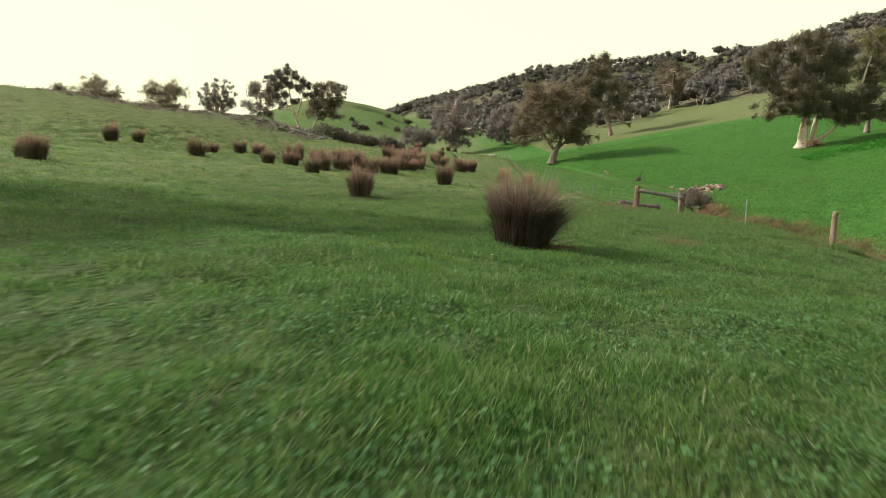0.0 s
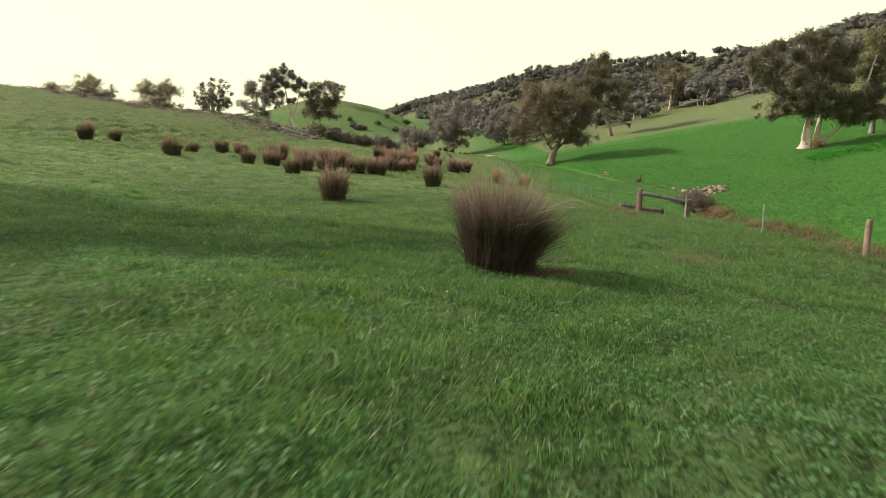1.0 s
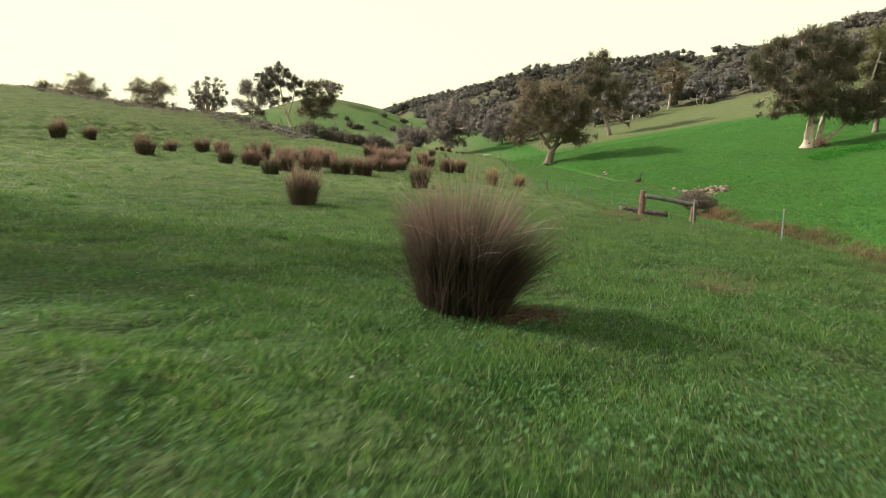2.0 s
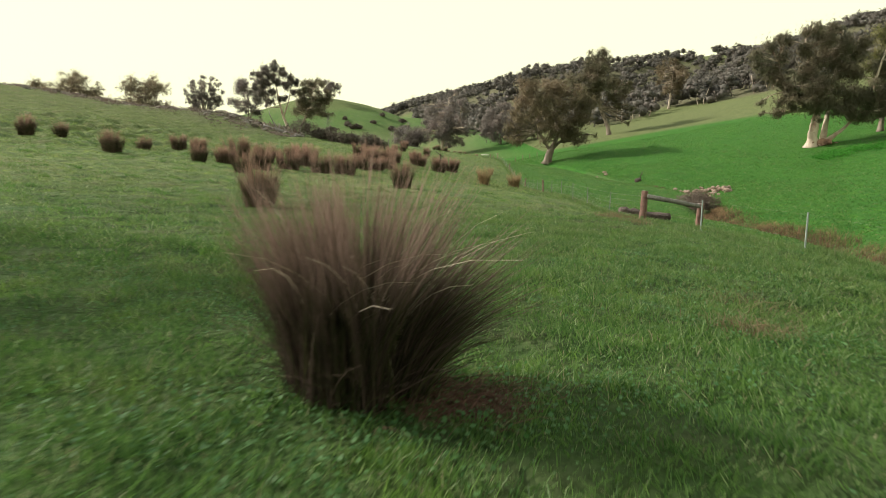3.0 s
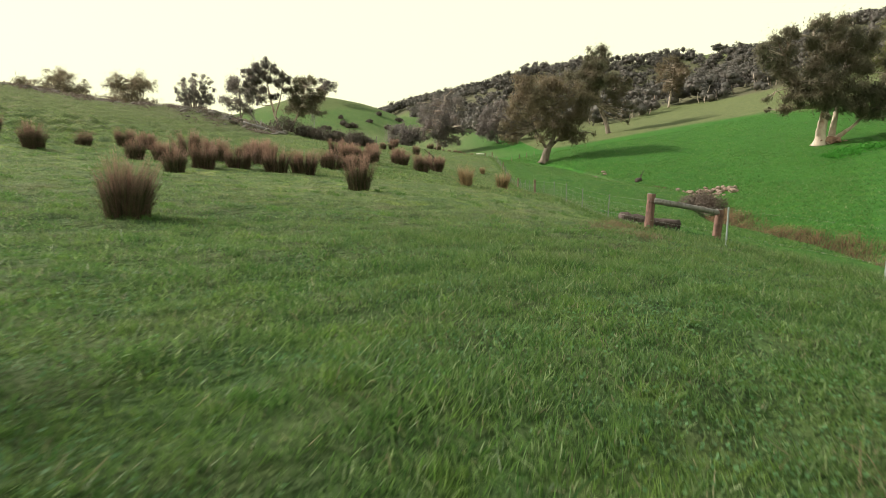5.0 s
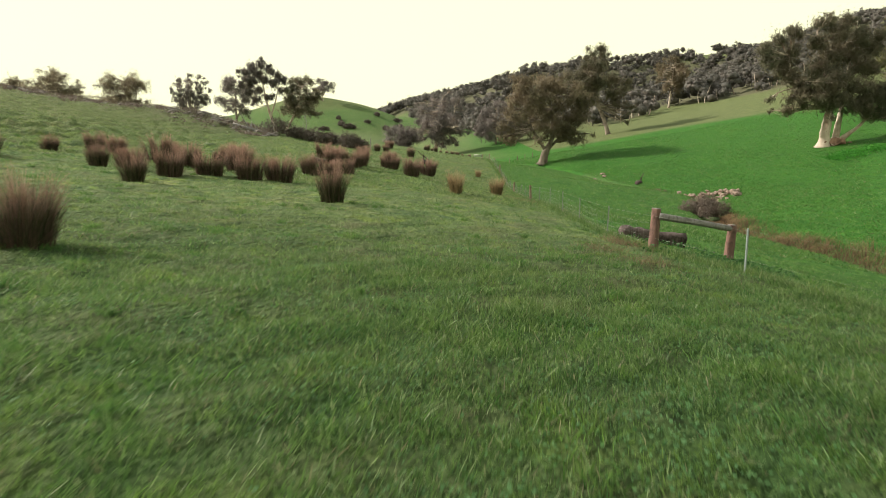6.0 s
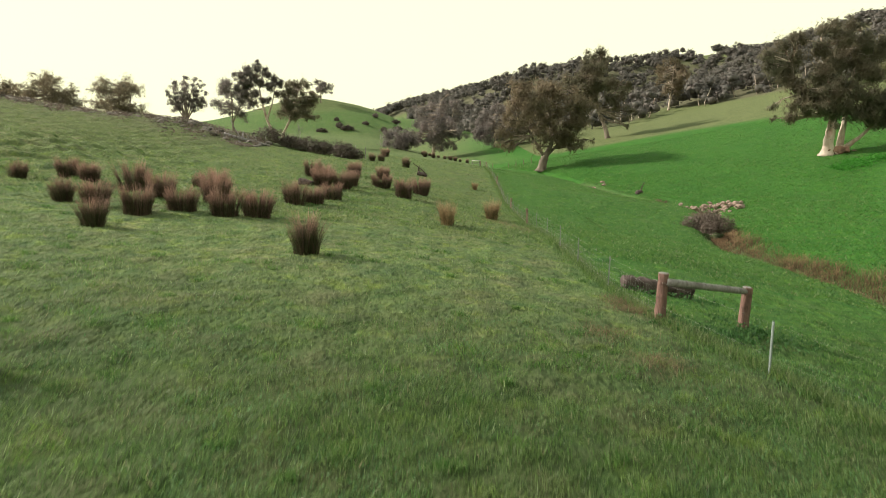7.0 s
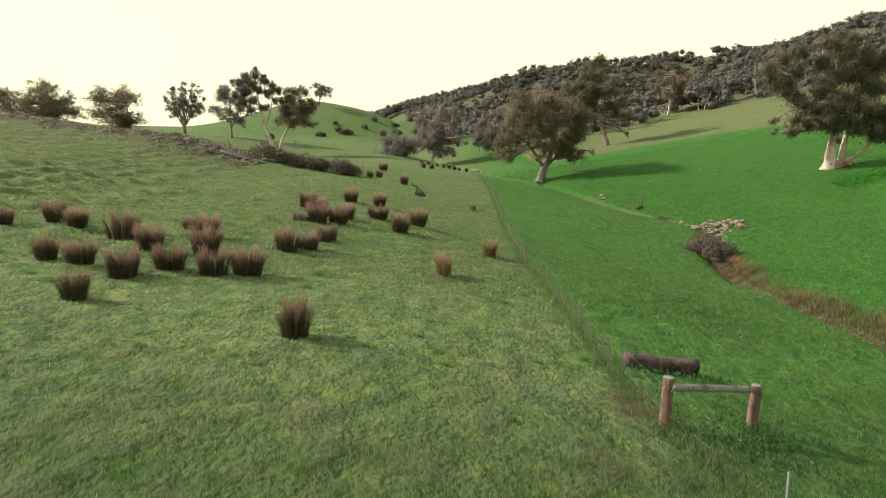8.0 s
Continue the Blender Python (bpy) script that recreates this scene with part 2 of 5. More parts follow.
def thing(name, m, label, category, group=""):
    ob = new(name)
    ob.empty_display_size = 0.2
    ob.matrix_world = m
    return tagged(ob, label, category, group)


class Tubes:
    """Collects bent tapered tubes for one mesh."""

    def __init__(self):
        self.v, self.q, self.t, self.n = [], [], [], 0

    def add(self, points, radii, sides=8, wobble=0.0, rng=None):
        pts, rad = np.asarray(points, float), np.asarray(radii, float)
        tang = np.gradient(pts, axis=0)
        tang /= np.linalg.norm(tang, axis=1)[:, None] + 1e-9
        ref = np.where(np.abs(tang[:, 2:3]) > 0.9, [[1.0, 0, 0]], [[0, 0, 1.0]])
        a = np.cross(tang, ref)
        a /= np.linalg.norm(a, axis=1)[:, None] + 1e-9
        for k in range(1, len(a)):
            if a[k] @ a[k - 1] < 0:
                a[k] = -a[k]
        b = np.cross(tang, a)
        th = np.arange(sides) * 2 * np.pi / sides
        r = rad[:, None] * np.ones(sides)
        if wobble and rng is not None:
            r = r * (1 + wobble * rng.normal(size=(1, sides)) + 0.5 * wobble * rng.normal(size=r.shape))
        ring = pts[:, None] + r[..., None] * (np.cos(th)[None, :, None] * a[:, None] + np.sin(th)[None, :, None] * b[:, None])
        k = np.arange(len(pts) - 1)[:, None] * sides
        j = np.arange(sides)[None]
        q = np.stack([k + j, k + (j + 1) % sides, k + sides + (j + 1) % sides, k + sides + j], -1).reshape(-1, 4) + self.n
        self.v.append(ring.reshape(-1, 3))
        self.q.append(q)
        self.n += len(pts) * sides
        first = self.n - len(pts) * sides
        j = np.arange(sides)
        for ring_at, flip in ((0, 1), (len(pts) - 1, 0)):
            start = first + ring_at * sides
            pair = (start + (j + 1) % sides, start + j) if flip else (start + j, start + (j + 1) % sides)
            self.v.append(pts[ring_at][None])
            self.t.append(np.stack([np.full(sides, self.n), *pair], -1))
            self.n += 1

    def mesh(self, name, material):
        tri = np.concatenate(self.t) if self.t else None
        return mesh_of(name, np.concatenate(self.v), np.concatenate(self.q), tri, material, True)


def bend(a, b, n, sag, rng):
    """A line from a to b with a random bow."""
    a, b = np.asarray(a, float), np.asarray(b, float)
    t = np.linspace(0, 1, n)[:, None]
    off = rng.normal(size=3) * sag * np.linalg.norm(b - a)
    off2 = rng.normal(size=3) * sag * 0.5 * np.linalg.norm(b - a)
    return a + (b - a) * t + off * np.sin(np.pi * t) + off2 * np.sin(2 * np.pi * t)


def cards(centres, size, rng, droop=0.0, aspect=0.6, out=None, loose=0.7):
    """Small four-cornered leaves or leaf sprays, one at each centre; with out they face roughly that way, as the skin of a crown does."""
    n = len(centres)
    d = rng.normal(size=(n, 3))
    d[:, 2] -= droop
    if out is not None:
        face = out / (np.linalg.norm(out, axis=1)[:, None] + 1e-9) + loose * rng.normal(size=(n, 3))
        d -= face * ((d * face).sum(1) / (face * face).sum(1))[:, None]
    d /= np.linalg.norm(d, axis=1)[:, None]
    e = np.cross(d, rng.normal(size=(n, 3)) if out is None else face)
    e /= np.linalg.norm(e, axis=1)[:, None] + 1e-9
    s = size * (0.6 + 0.8 * rng.random((n, 1)))
    d, e = d * s, e * s * aspect
    c = centres
    v = np.stack([c - d, c + 0.5 * e, c + d, c - 0.5 * e], 1).reshape(-1, 3)
    return v, np.arange(4 * n).reshape(-1, 4)


def blades(base, tip, width, rng, droop=0.15, segments=3):
    """Thin upright strips from base to tip that bow over towards the tip."""
    n = len(base)
    t = np.linspace(0, 1, segments + 1)[None, :, None]
    run = tip - base
    out = run * [1, 1, 0]
    line = base[:, None] + run[:, None] * t + out[:, None] * (t * t - t) * 0.6
    line[..., 2] -= (droop * np.linalg.norm(run, axis=1))[:, None] * t[..., 0] ** 3
    side = np.cross(run, rng.normal(size=(n, 3)))
    side /= np.linalg.norm(side, axis=1)[:, None] + 1e-9
    w = np.broadcast_to(np.asarray(width, float).reshape(-1, 1), (n, 1))
    half = side[:, None] * (w[:, :, None] * (1 - 0.75 * t)) * 0.5
    v = np.stack([line - half, line + half], 2).reshape(n, -1, 3)
    per = 2 * (segments + 1)
    k = np.arange(segments)
    q = np.stack([2 * k, 2 * k + 1, 2 * k + 3, 2 * k + 2], -1)
    return v.reshape(-1, 3), (q[None] + np.arange(n)[:, None, None] * per).reshape(-1, 4)


def at(x, y, up=0.0):
    return float(height(x, y)) + up


# ---- the land ----
def curve(v, ks, vs):
    """A smooth line through knots."""
    ks, vs = np.asarray(ks, float), np.asarray(vs, float)
    m = np.gradient(vs, ks)
    v = np.clip(np.asarray(v, float), ks[0], ks[-1])
    i = np.clip(np.searchsorted(ks, v) - 1, 0, len(ks) - 2)
    h = ks[i + 1] - ks[i]
    t = (v - ks[i]) / h
    return ((2 * t**3 - 3 * t**2 + 1) * vs[i] + (t**3 - 2 * t**2 + t) * h * m[i]
            + (3 * t**2 - 2 * t**3) * vs[i + 1] + (t**3 - t**2) * h * m[i + 1])


def smooth_max(a, b, k):
    h = np.clip(0.5 + 0.5 * (a - b) / k, 0, 1)
    return b * (1 - h) + a * h + k * h * (1 - h)


def creek_x(y):
    return curve(y, (-300, 0, 40, 55, 70, 80, 93, 107, 130, 150, 200, 300, 500, 800, 1600), (10, 25, 28.3, 29.2, 29.2, 31.6, 36.5, 33, 28, 23, 12, -8, -32, -45, -50))


def creek_z(y):
    return curve(y, (-300, 0, 40, 62, 93, 107, 150, 200, 300, 450, 700, 1600), (-9, -5.6, -5.2, -5.0, -4.4, -4.1, -2.2, -0.7, 3, 8, 17, 40))


NEAR_KNOLLS = ((-75, 95, 30, 35, 4.82), (-44, 85, 18, 18, 0.80), (-30, 56, 12, 12, 0.35), (-24, 80, 14, 16, -0.25),
          (-35, 70, 14, 16, 1.48), (-4, 72, 14, 16, 0.71), (12, 85, 14, 24, -2.44), (8, 58, 8, 10, -0.34),
          (12, 39, 6, 7, -0.17), (12, 20, 9, 12, 0.91), (0, 0, 16, 14, 1.55), (-30, 25, 16, 18, 1.04))
FAR_KNOLLS = ((-50, 112, 22, 20, 1.21), (-32, 108, 12, 14, 2.16), (-100, 120, 40, 40, 4.96), (-55, 140, 25, 25, 2.24),
          (-85, 450, 70, 90, 3.41), (0, 450, 60, 70, 2.04), (-140, 430, 40, 60, -5.86), (-45, 200, 35, 45, -4.09),
          (-100, 240, 45, 50, 1.3), (-110, 340, 60, 50, -3.96), (-170, 430, 60, 80, 2.72), (-10, 105, 18, 20, -0.18),
          (11, 150, 16, 26, -1.09), (30, 150, 18, 24, 1.41), (66, 120, 26, 30, 0.22), (115, 280, 60, 50, -4.05),
          (-180, 250, 80, 80, 1.47))
RIDGE = ((-90, 740, 34), (-50, 690, 39), (0, 640, 50), (41, 600, 54), (98, 560, 69), (158, 570, 74), (250, 600, 87), (272, 510, 76), (284, 440, 84),
         (312, 400, 87), (420, 300, 86), (500, 150, 84), (520, -100, 76), (520, -400, 68))


def height(x, y):
    """The lie of the land: a creek in a valley, a grazed slope on its right bank, a shelf and a stony hill on its left bank, wooded ridge behind."""
    x, y = np.asarray(x, float), np.asarray(y, float)
    d = x - creek_x(y)
    soft = np.sqrt(d * d + 9) - 3
    fade = 1 - 0.45 * np.clip((y - 300) / 160, 0, 1)
    right = (0.15 * soft + 0.0004 * np.clip(d, 0, 260) ** 2) * fade
    left = curve(-d, (0, 3, 9, 16, 25, 33, 42, 53, 90, 200, 900), (0, 0.5, 1.7, 3.3, 4.6, 5.2, 5.9, 6.6, 8.0, 10, 24))
    z = creek_z(y) + np.where(d > 0, right, left) - 1.0 * np.exp(-(d / 1.4) ** 2)
    for kx, ky, rx, ry, top in NEAR_KNOLLS + FAR_KNOLLS:
        z = z + top * np.exp(-((x - kx) / rx) ** 2 - ((y - ky) / ry) ** 2)
    k = 1 - np.sqrt(((x + 84) / np.where(x < -84, 95, 150)) ** 2 + ((y - 445) / 90) ** 2 + 0.003)
    z = z + 20.0 * 0.5 * (k + np.sqrt(k * k + 0.003))
    best = np.full(z.shape, -1e3)
    for (ax, ay, az), (bx, by, bz) in zip(RIDGE, RIDGE[1:]):
        t = np.clip(((x - ax) * (bx - ax) + (y - ay) * (by - ay)) / ((bx - ax) ** 2 + (by - ay) ** 2), 0, 1)
        far = np.hypot(x - ax - t * (bx - ax), y - ay - t * (by - ay))
        best = np.maximum(best, az + t * (bz - az) - 0.42 * far - 6 * np.exp(-far / 20) + 6)
    return smooth_max(z, best, 6)


FENCE = ((12.3, 10), (11.7, 19), (9.7, 32.2), (9.6, 36.7), (9.8, 58), (10.6, 75), (11.3, 100), (11.8, 130), (12.6, 180))


def fence_x(y):
    return np.interp(y, [p[1] for p in FENCE], [p[0] for p in FENCE])


def wood_edge(x):
    """How far up the valley the woods begin."""
    return np.interp(x, (20, 48, 100, 123, 150, 200, 300, 600), (262, 215, 292, 256, 222, 190, 150, 60))


def wood_gaps(x, y):
    """Bare grass among the woods: the ridge top and two clearings."""
    return (np.exp(-((x - 252) / 46) ** 2 - ((y - 590) / 36) ** 2) + 0.8 * np.exp(-((x - 190) / 26) ** 2 - ((y - 430) / 22) ** 2)
            + 0.8 * np.exp(-((x - 175) / 12) ** 2 - ((y - 330) / 22) ** 2))


def land_kind(x, y, z):
    """How lush, pale and stony the ground is, and how much blade shade its colour takes, 0 to 1."""
    wob = 3 * np.sin(x * 0.11 + 1) * np.cos(y * 0.07) + 2 * np.sin(x * 0.031 - y * 0.023)
    lush = np.clip((x - fence_x(y)) / 2.5 + 0.5, 0, 1) * (0.80 + 0.20 * np.clip((x - creek_x(y) + 3) / 4, 0, 1)) * (y < 185) + (y >= 185) * np.clip((x - 8 + wob) / 20, 0, 1)
    # Near turf made lush: greener, and darkened to stand in for soft shade.
    flat = np.clip((20 + 0.8 * wob - y) / 9, 0, 1) * np.clip((x + 9 + 0.5 * wob) / 6, 0, 1)
    below = np.clip((33 + 1.2 * wob - y) / 12, 0, 1) * np.clip((x + 20 + wob) / 9, 0, 1)
    lush = np.maximum(lush, np.maximum(0.72 * flat, 0.48 * below))
    up = z - creek_z(y)
    pale = np.maximum(np.clip((up - 12.5 - 0.3 * wob) / 1.6, 0, 1), np.clip((y - 186 + 0.12 * (x - 48) - wob) / 5, 0, 1)) * (x > 30) * np.clip((420 - y) / 60, 0, 1)
    hill = np.exp(-((x + 80) / 75) ** 2 - ((y - 400) / 110) ** 2)
    lush = np.clip(lush + 0.35 * (hill > 0.25) * np.clip((up - 4) / 6, 0, 1) * np.clip((27 - up + wob) / 6, 0, 1), 0, 1)
    floor = np.clip((x - creek_x(y) - 40) / 40, 0, 1) * np.clip((y - 300) / 40, 0, 1) + np.clip((x - creek_x(y) - 14) / 20, 0, 1) * np.clip((y - 430) / 60, 0, 1)
    heights = np.clip((-10 - x) / 26, 0, 1) * np.clip((y - 46) / 36, 0, 1) * (y < 175)
    top = (hill > 0.1) * np.clip((up - 17.5 + 0.4 * wob - 0.03 * (x + 80)) / 2.5, 0, 1)
    pale = np.clip(pale + floor + 0.75 * heights + 0.7 * top, 0, 1)
    crest = 104.5 - 0.26 * (x + 25)
    stony = np.clip((-19 - x) / 4, 0, 1) * np.clip((x + 100) / 20, 0, 1) * np.exp(-((y - crest) / 9) ** 2) * (0.7 + 0.3 * np.sin(x * 0.9 + np.sin(y * 0.7)))
    bank = np.exp(-((x - creek_x(y)) / 1.3) ** 2) * (y < 130) * 0.7
    worn = 0.5 * np.exp(-((x - fence_x(y) - 0.12) / 0.22) ** 2) * (y > 14) * (y < 130) * (0.7 + 0.3 * np.sin(y * 1.7))
    edge = wood_edge(x)
    litter = 0.85 * np.clip((y - edge - 6) / 8, 0, 1) * np.clip((up - 8) / 4, 0, 1) * ((x - creek_x(y) > 14) | (y > 600)) * (1 - np.clip(1.6 * wood_gaps(x, y), 0, 1))
    stony = np.maximum(stony, litter)
    # Near ground whose colour is darkened for shade between the blades.
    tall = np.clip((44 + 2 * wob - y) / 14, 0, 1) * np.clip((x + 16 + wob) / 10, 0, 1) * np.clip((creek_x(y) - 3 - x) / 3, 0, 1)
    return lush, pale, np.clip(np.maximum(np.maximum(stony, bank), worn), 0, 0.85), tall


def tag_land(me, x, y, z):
    for name, values in zip(("lush", "pale", "stony", "turf_shade"), land_kind(x, y, z)):
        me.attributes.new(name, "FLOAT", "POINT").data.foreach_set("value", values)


def steps(low, high, fine_low, fine_high, fine, grow):
    up = [fine_high]
    while up[-1] < high:
        up.append(up[-1] + fine + grow * (up[-1] - fine_high))
    down = [fine_low]
    while down[-1] > low:
        down.append(down[-1] - fine - grow * (fine_low - down[-1]))
    return np.r_[down[::-1], np.arange(fine_low + fine, fine_high, fine), up]


def lumps(x, y):
    """Small hummocks of grazed turf."""
    a = np.sin(x * 1.9 + 1.3 * np.sin(y * 1.1)) * np.sin(y * 2.3 + np.sin(x * 1.7))
    b = np.sin(x * 4.7 + np.sin(y * 3.1)) * np.sin(y * 5.3 + np.sin(x * 3.7))
    c = np.sin(x * 0.63 + np.sin(y * 0.41)) * np.sin(y * 0.57 + 0.8)
    hill = np.clip((-4 - x) / 16, 0, 1) * np.clip((y - 36) / 20, 0, 1)
    tracks = np.sin(11 * height(x, y) + 1.5 * np.sin(x * 0.35) + 1.2 * np.sin(y * 0.5 + x * 0.2))
    return 0.042 * a + 0.022 * b + 0.055 * c + 0.105 * hill * tracks * (1 + 0.8 * a) + 0.12 * hill * a


def ground():
    xs = steps(-2500, 2500, -40, 44, 0.30, 0.055)
    ys = steps(-1500, 4000, -4, 70, 0.30, 0.03)
    gx, gy = np.meshgrid(xs, ys)
    x, y = gx.ravel(), gy.ravel()
    z = height(x, y) + lumps(x, y) * np.clip(1.6 - np.hypot(x, y) / 120, 0, 1)
    nx, ny = len(xs), len(ys)
    i = (np.arange(ny - 1)[:, None] * nx + np.arange(nx - 1)[None]).ravel()
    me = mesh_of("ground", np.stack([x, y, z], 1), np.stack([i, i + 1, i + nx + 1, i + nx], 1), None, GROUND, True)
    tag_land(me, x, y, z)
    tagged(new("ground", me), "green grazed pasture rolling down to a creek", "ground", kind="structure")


ground()


def soil(x, y):
    return height(x, y) + lumps(x, y) * np.clip(1.6 - np.hypot(x, y) / 120, 0, 1)


def spot(x, y, up=0.0, turn=0.0):
    return pose(x, y, float(soil(x, y)) + up, 0, 0, turn)


# ---- grass ----
def sward(name, x, y, tall, width, lean, seed, label, segments=1, lush=None):
    rng = np.random.default_rng(seed)
    n = len(x)
    base = np.stack([x, y, soil(x, y) - 0.01], 1)
    tip = base + np.stack([rng.normal(size=n) * lean, rng.normal(size=n) * lean, np.ones(n)], 1) * tall[:, None]
    v, q = blades(base, tip, width, rng, 0.12, segments)
    me = mesh_of(name, v, q, None, BLADE)
    tag_land(me, v[:, 0], v[:, 1], v[:, 2])
    if lush is not None:
        me.attributes["lush"].data.foreach_set("value", np.full(len(v), lush))
    tagged(new(name, me), label, "grass", kind="stuff")


def tufty(x, y, rng):
    """Grass stands in tussocks and grazed gaps."""
    a = np.sin(x * 5.3 + 1.7 * np.sin(y * 2.3)) * np.sin(y * 4.6 + 1.1 * np.sin(x * 3.9))
    b = np.sin(x * 0.9 + np.sin(y * 0.7) * 1.5) * np.sin(y * 0.8 + np.sin(x * 0.6))
    return np.clip(0.55 + 0.34 * a + 0.24 * b + 0.25 * rng.normal(size=len(x)), 0.1, 1.5)


def grass():
    rng = np.random.default_rng(200)
    n = 400000
    y = rng.uniform(-1, 26, n)
    x = 0.25 * y + rng.normal(size=n) * (2.2 + 0.16 * y)
    k = tufty(x, y, rng)
    keep = k > 0.26 + 0.30 * rng.random(n)
    x, y, k, n = x[keep], y[keep], k[keep], int(keep.sum())
    sward("grass", x, y, (0.016 + 0.060 * k**1.5) * np.interp(y, (12, 20), (1.0, 1.6)), 0.006 + 0.007 * rng.random(n), 0.50, 201, "short green pasture turf near the path", 1)
    # longer tussocks
    tx, ty = rng.normal(size=420), rng.uniform(-1, 30, 420)
    tx = 0.25 * ty + tx * (3.0 + 0.25 * ty)
    r = rng.uniform(0.05, 0.22, 420)
    i = rng.integers(0, 420, 46000)
    n = len(i)
    x, y = tx[i] + rng.normal(size=n) * r[i], ty[i] + rng.normal(size=n) * r[i]
    sward("grass", x, y, 0.03 + 0.065 * rng.random(n), 0.006 + 0.005 * rng.random(n), 0.6, 204, "longer grass tussocks in the turf", 2)
    # fresh bright tussocks
    tx, ty = rng.normal(size=300), rng.uniform(0, 30, 300)
    tx = 0.25 * ty + tx * (2.6 + 0.22 * ty)
    r = rng.uniform(0.08, 0.26, 300)
    i = rng.integers(0, 300, 42000)
    n = len(i)
    x, y = tx[i] + rng.normal(size=n) * r[i], ty[i] + rng.normal(size=n) * r[i]
    sward("grass", x, y, 0.03 + 0.085 * rng.random(n), 0.007 + 0.005 * rng.random(n), 0.5, 208, "fresh bright green tussocks in the turf", 2, 0.75)
    n = 400000
    y = 65 * rng.random(n) ** 1.1
    x = -0.80 * y - 2 + rng.random(n) * (0.80 * y + 4 + np.minimum(0.62 * y, 22))
    k = tufty(x, y, rng)
    keep = k > 0.22 + 0.30 * rng.random(n)
    x, y, k, n = x[keep], y[keep], k[keep], int(keep.sum())
    near = np.clip(y / 15, 0.35, 1)
    sward("grass", x, y, 0.02 + (0.04 + 0.06 * near) * k**1.5, (0.009 + 0.012 * rng.random(n)) * near, 0.48, 202, "tussocky grazed pasture grass")
    # dark rank tufts, rarer up the slope
    ty = 14 + 66 * rng.random(700) ** 1.2
    tx = np.minimum(rng.uniform(-0.7, 0.55, 700) * ty, fence_x(ty) + 8)
    r = rng.uniform(0.06, 0.30, 700)
    i = rng.integers(0, 700, 60000)
    n = len(i)
    x, y = tx[i] + rng.normal(size=n) * r[i], ty[i] + rng.normal(size=n) * r[i] * 0.8
    sward("grass", x, y, 0.05 + 0.11 * rng.random(n), 0.010 + 0.008 * rng.random(n), 0.55, 207, "dark rank tufts left by the sheep in the pasture", 2, 0.8)
    n = 190000
    y = rng.uniform(45, 130, n)
    x = rng.uniform(-0.80, 0.60, n) * y
    k = tufty(x * 0.5, y * 0.5, rng)
    sward("grass", x, y, 0.06 + 0.12 * k, 0.03 + 0.03 * rng.random(n), 0.7, 203, "pasture grass up the valley and hillside")
    n = 150000
    y = rng.uniform(45, 175, n)
    x = creek_x(y) + 1.5 + rng.random(n) ** 1.3 * 75
    k = tufty(x * 0.4, y * 0.4, rng)
    sward("grass", x, y, 0.05 + 0.14 * k**1.3, 0.04 + 0.04 * rng.random(n), 0.8, 205, "lush grass on the slope across the creek")
    # clover and flat weeds between the grass
    n = 210000
    y = rng.uniform(0, 30, n)
    x = 0.25 * y + rng.normal(size=n) * (2.4 + 0.2 * y)
    keep = np.sin(x * 1.1 + 2 * np.sin(y * 0.9)) * np.sin(y * 1.3 + np.sin(x * 0.7)) + 0.4 * rng.normal(size=n) > 0.1
    x, y = x[keep], y[keep]
    c = np.stack([x, y, soil(x, y) + 0.02 + 0.035 * rng.random(len(x))], 1)
    d = rng.normal(size=(len(x), 3)) * [1, 1, 0.35]
    d /= np.linalg.norm(d, axis=1)[:, None]
    e = np.cross(d, [0, 0, 1.0] + 0.3 * rng.normal(size=(len(x), 3)))
    e /= np.linalg.norm(e, axis=1)[:, None]
    s = (0.006 + 0.014 * rng.random((len(x), 1)) ** 2)
    v = np.stack([c - d * s, c + e * s, c + d * s, c - e * s], 1).reshape(-1, 3)
    me = mesh_of("clover", v, np.arange(len(v)).reshape(-1, 4), None, CLOVER)
    tagged(new("clover", me), "clover and flat weed leaves among the grass", "clover", kind="stuff")


def fence_grass():
    """Long ungrazed grass under the wires, and dry tufts beside the corner post."""
    rng = np.random.default_rng(210)
    n = 26000
    y = 18 + 112 * rng.random(n) ** 1.7
    x = fence_x(y) + rng.normal(size=n) * 0.16
    sward("grass", x, y, 0.10 + 0.20 * rng.random(n), 0.008 + 0.0003 * y, 0.4, 211, "tall ungrazed grass under the fence wires")
    x, y = [], []
    for cx, cy, r, k in ((9.35, 32.9, 0.32, 700), (9.2, 34.0, 0.3, 400), (4.85, 13.2, 0.22, 300), (5.6, 14.9, 0.3, 120), (7.6, 29.5, 0.35, 350), (8.0, 27.5, 0.3, 300), (11.9, 19.2, 0.5, 900), (12.9, 18.8, 0.6, 900), (8.9, 52.5, 0.8, 500), (7.9, 55.0, 0.6, 400)):
        x.append(cx + rng.normal(size=k) * r), y.append(cy + rng.normal(size=k) * r)
    x, y = np.concatenate(x), np.concatenate(y)
    n = len(x)
    base = np.stack([x, y, soil(x, y) - 0.01], 1)
    tip = base + np.stack([rng.normal(size=n) * 0.6, rng.normal(size=n) * 0.6, np.ones(n)], 1) * (0.08 + 0.2 * rng.random(n))[:, None]
    v, q = blades(base, tip, 0.007, rng, 0.2, 2)
    tagged(new("dry_grass", mesh_of("dry_grass", v, q, None, DRY_GRASS)), "tufts of dry tan grass in the pasture", "grass", kind="stuff")


grass()
fence_grass()


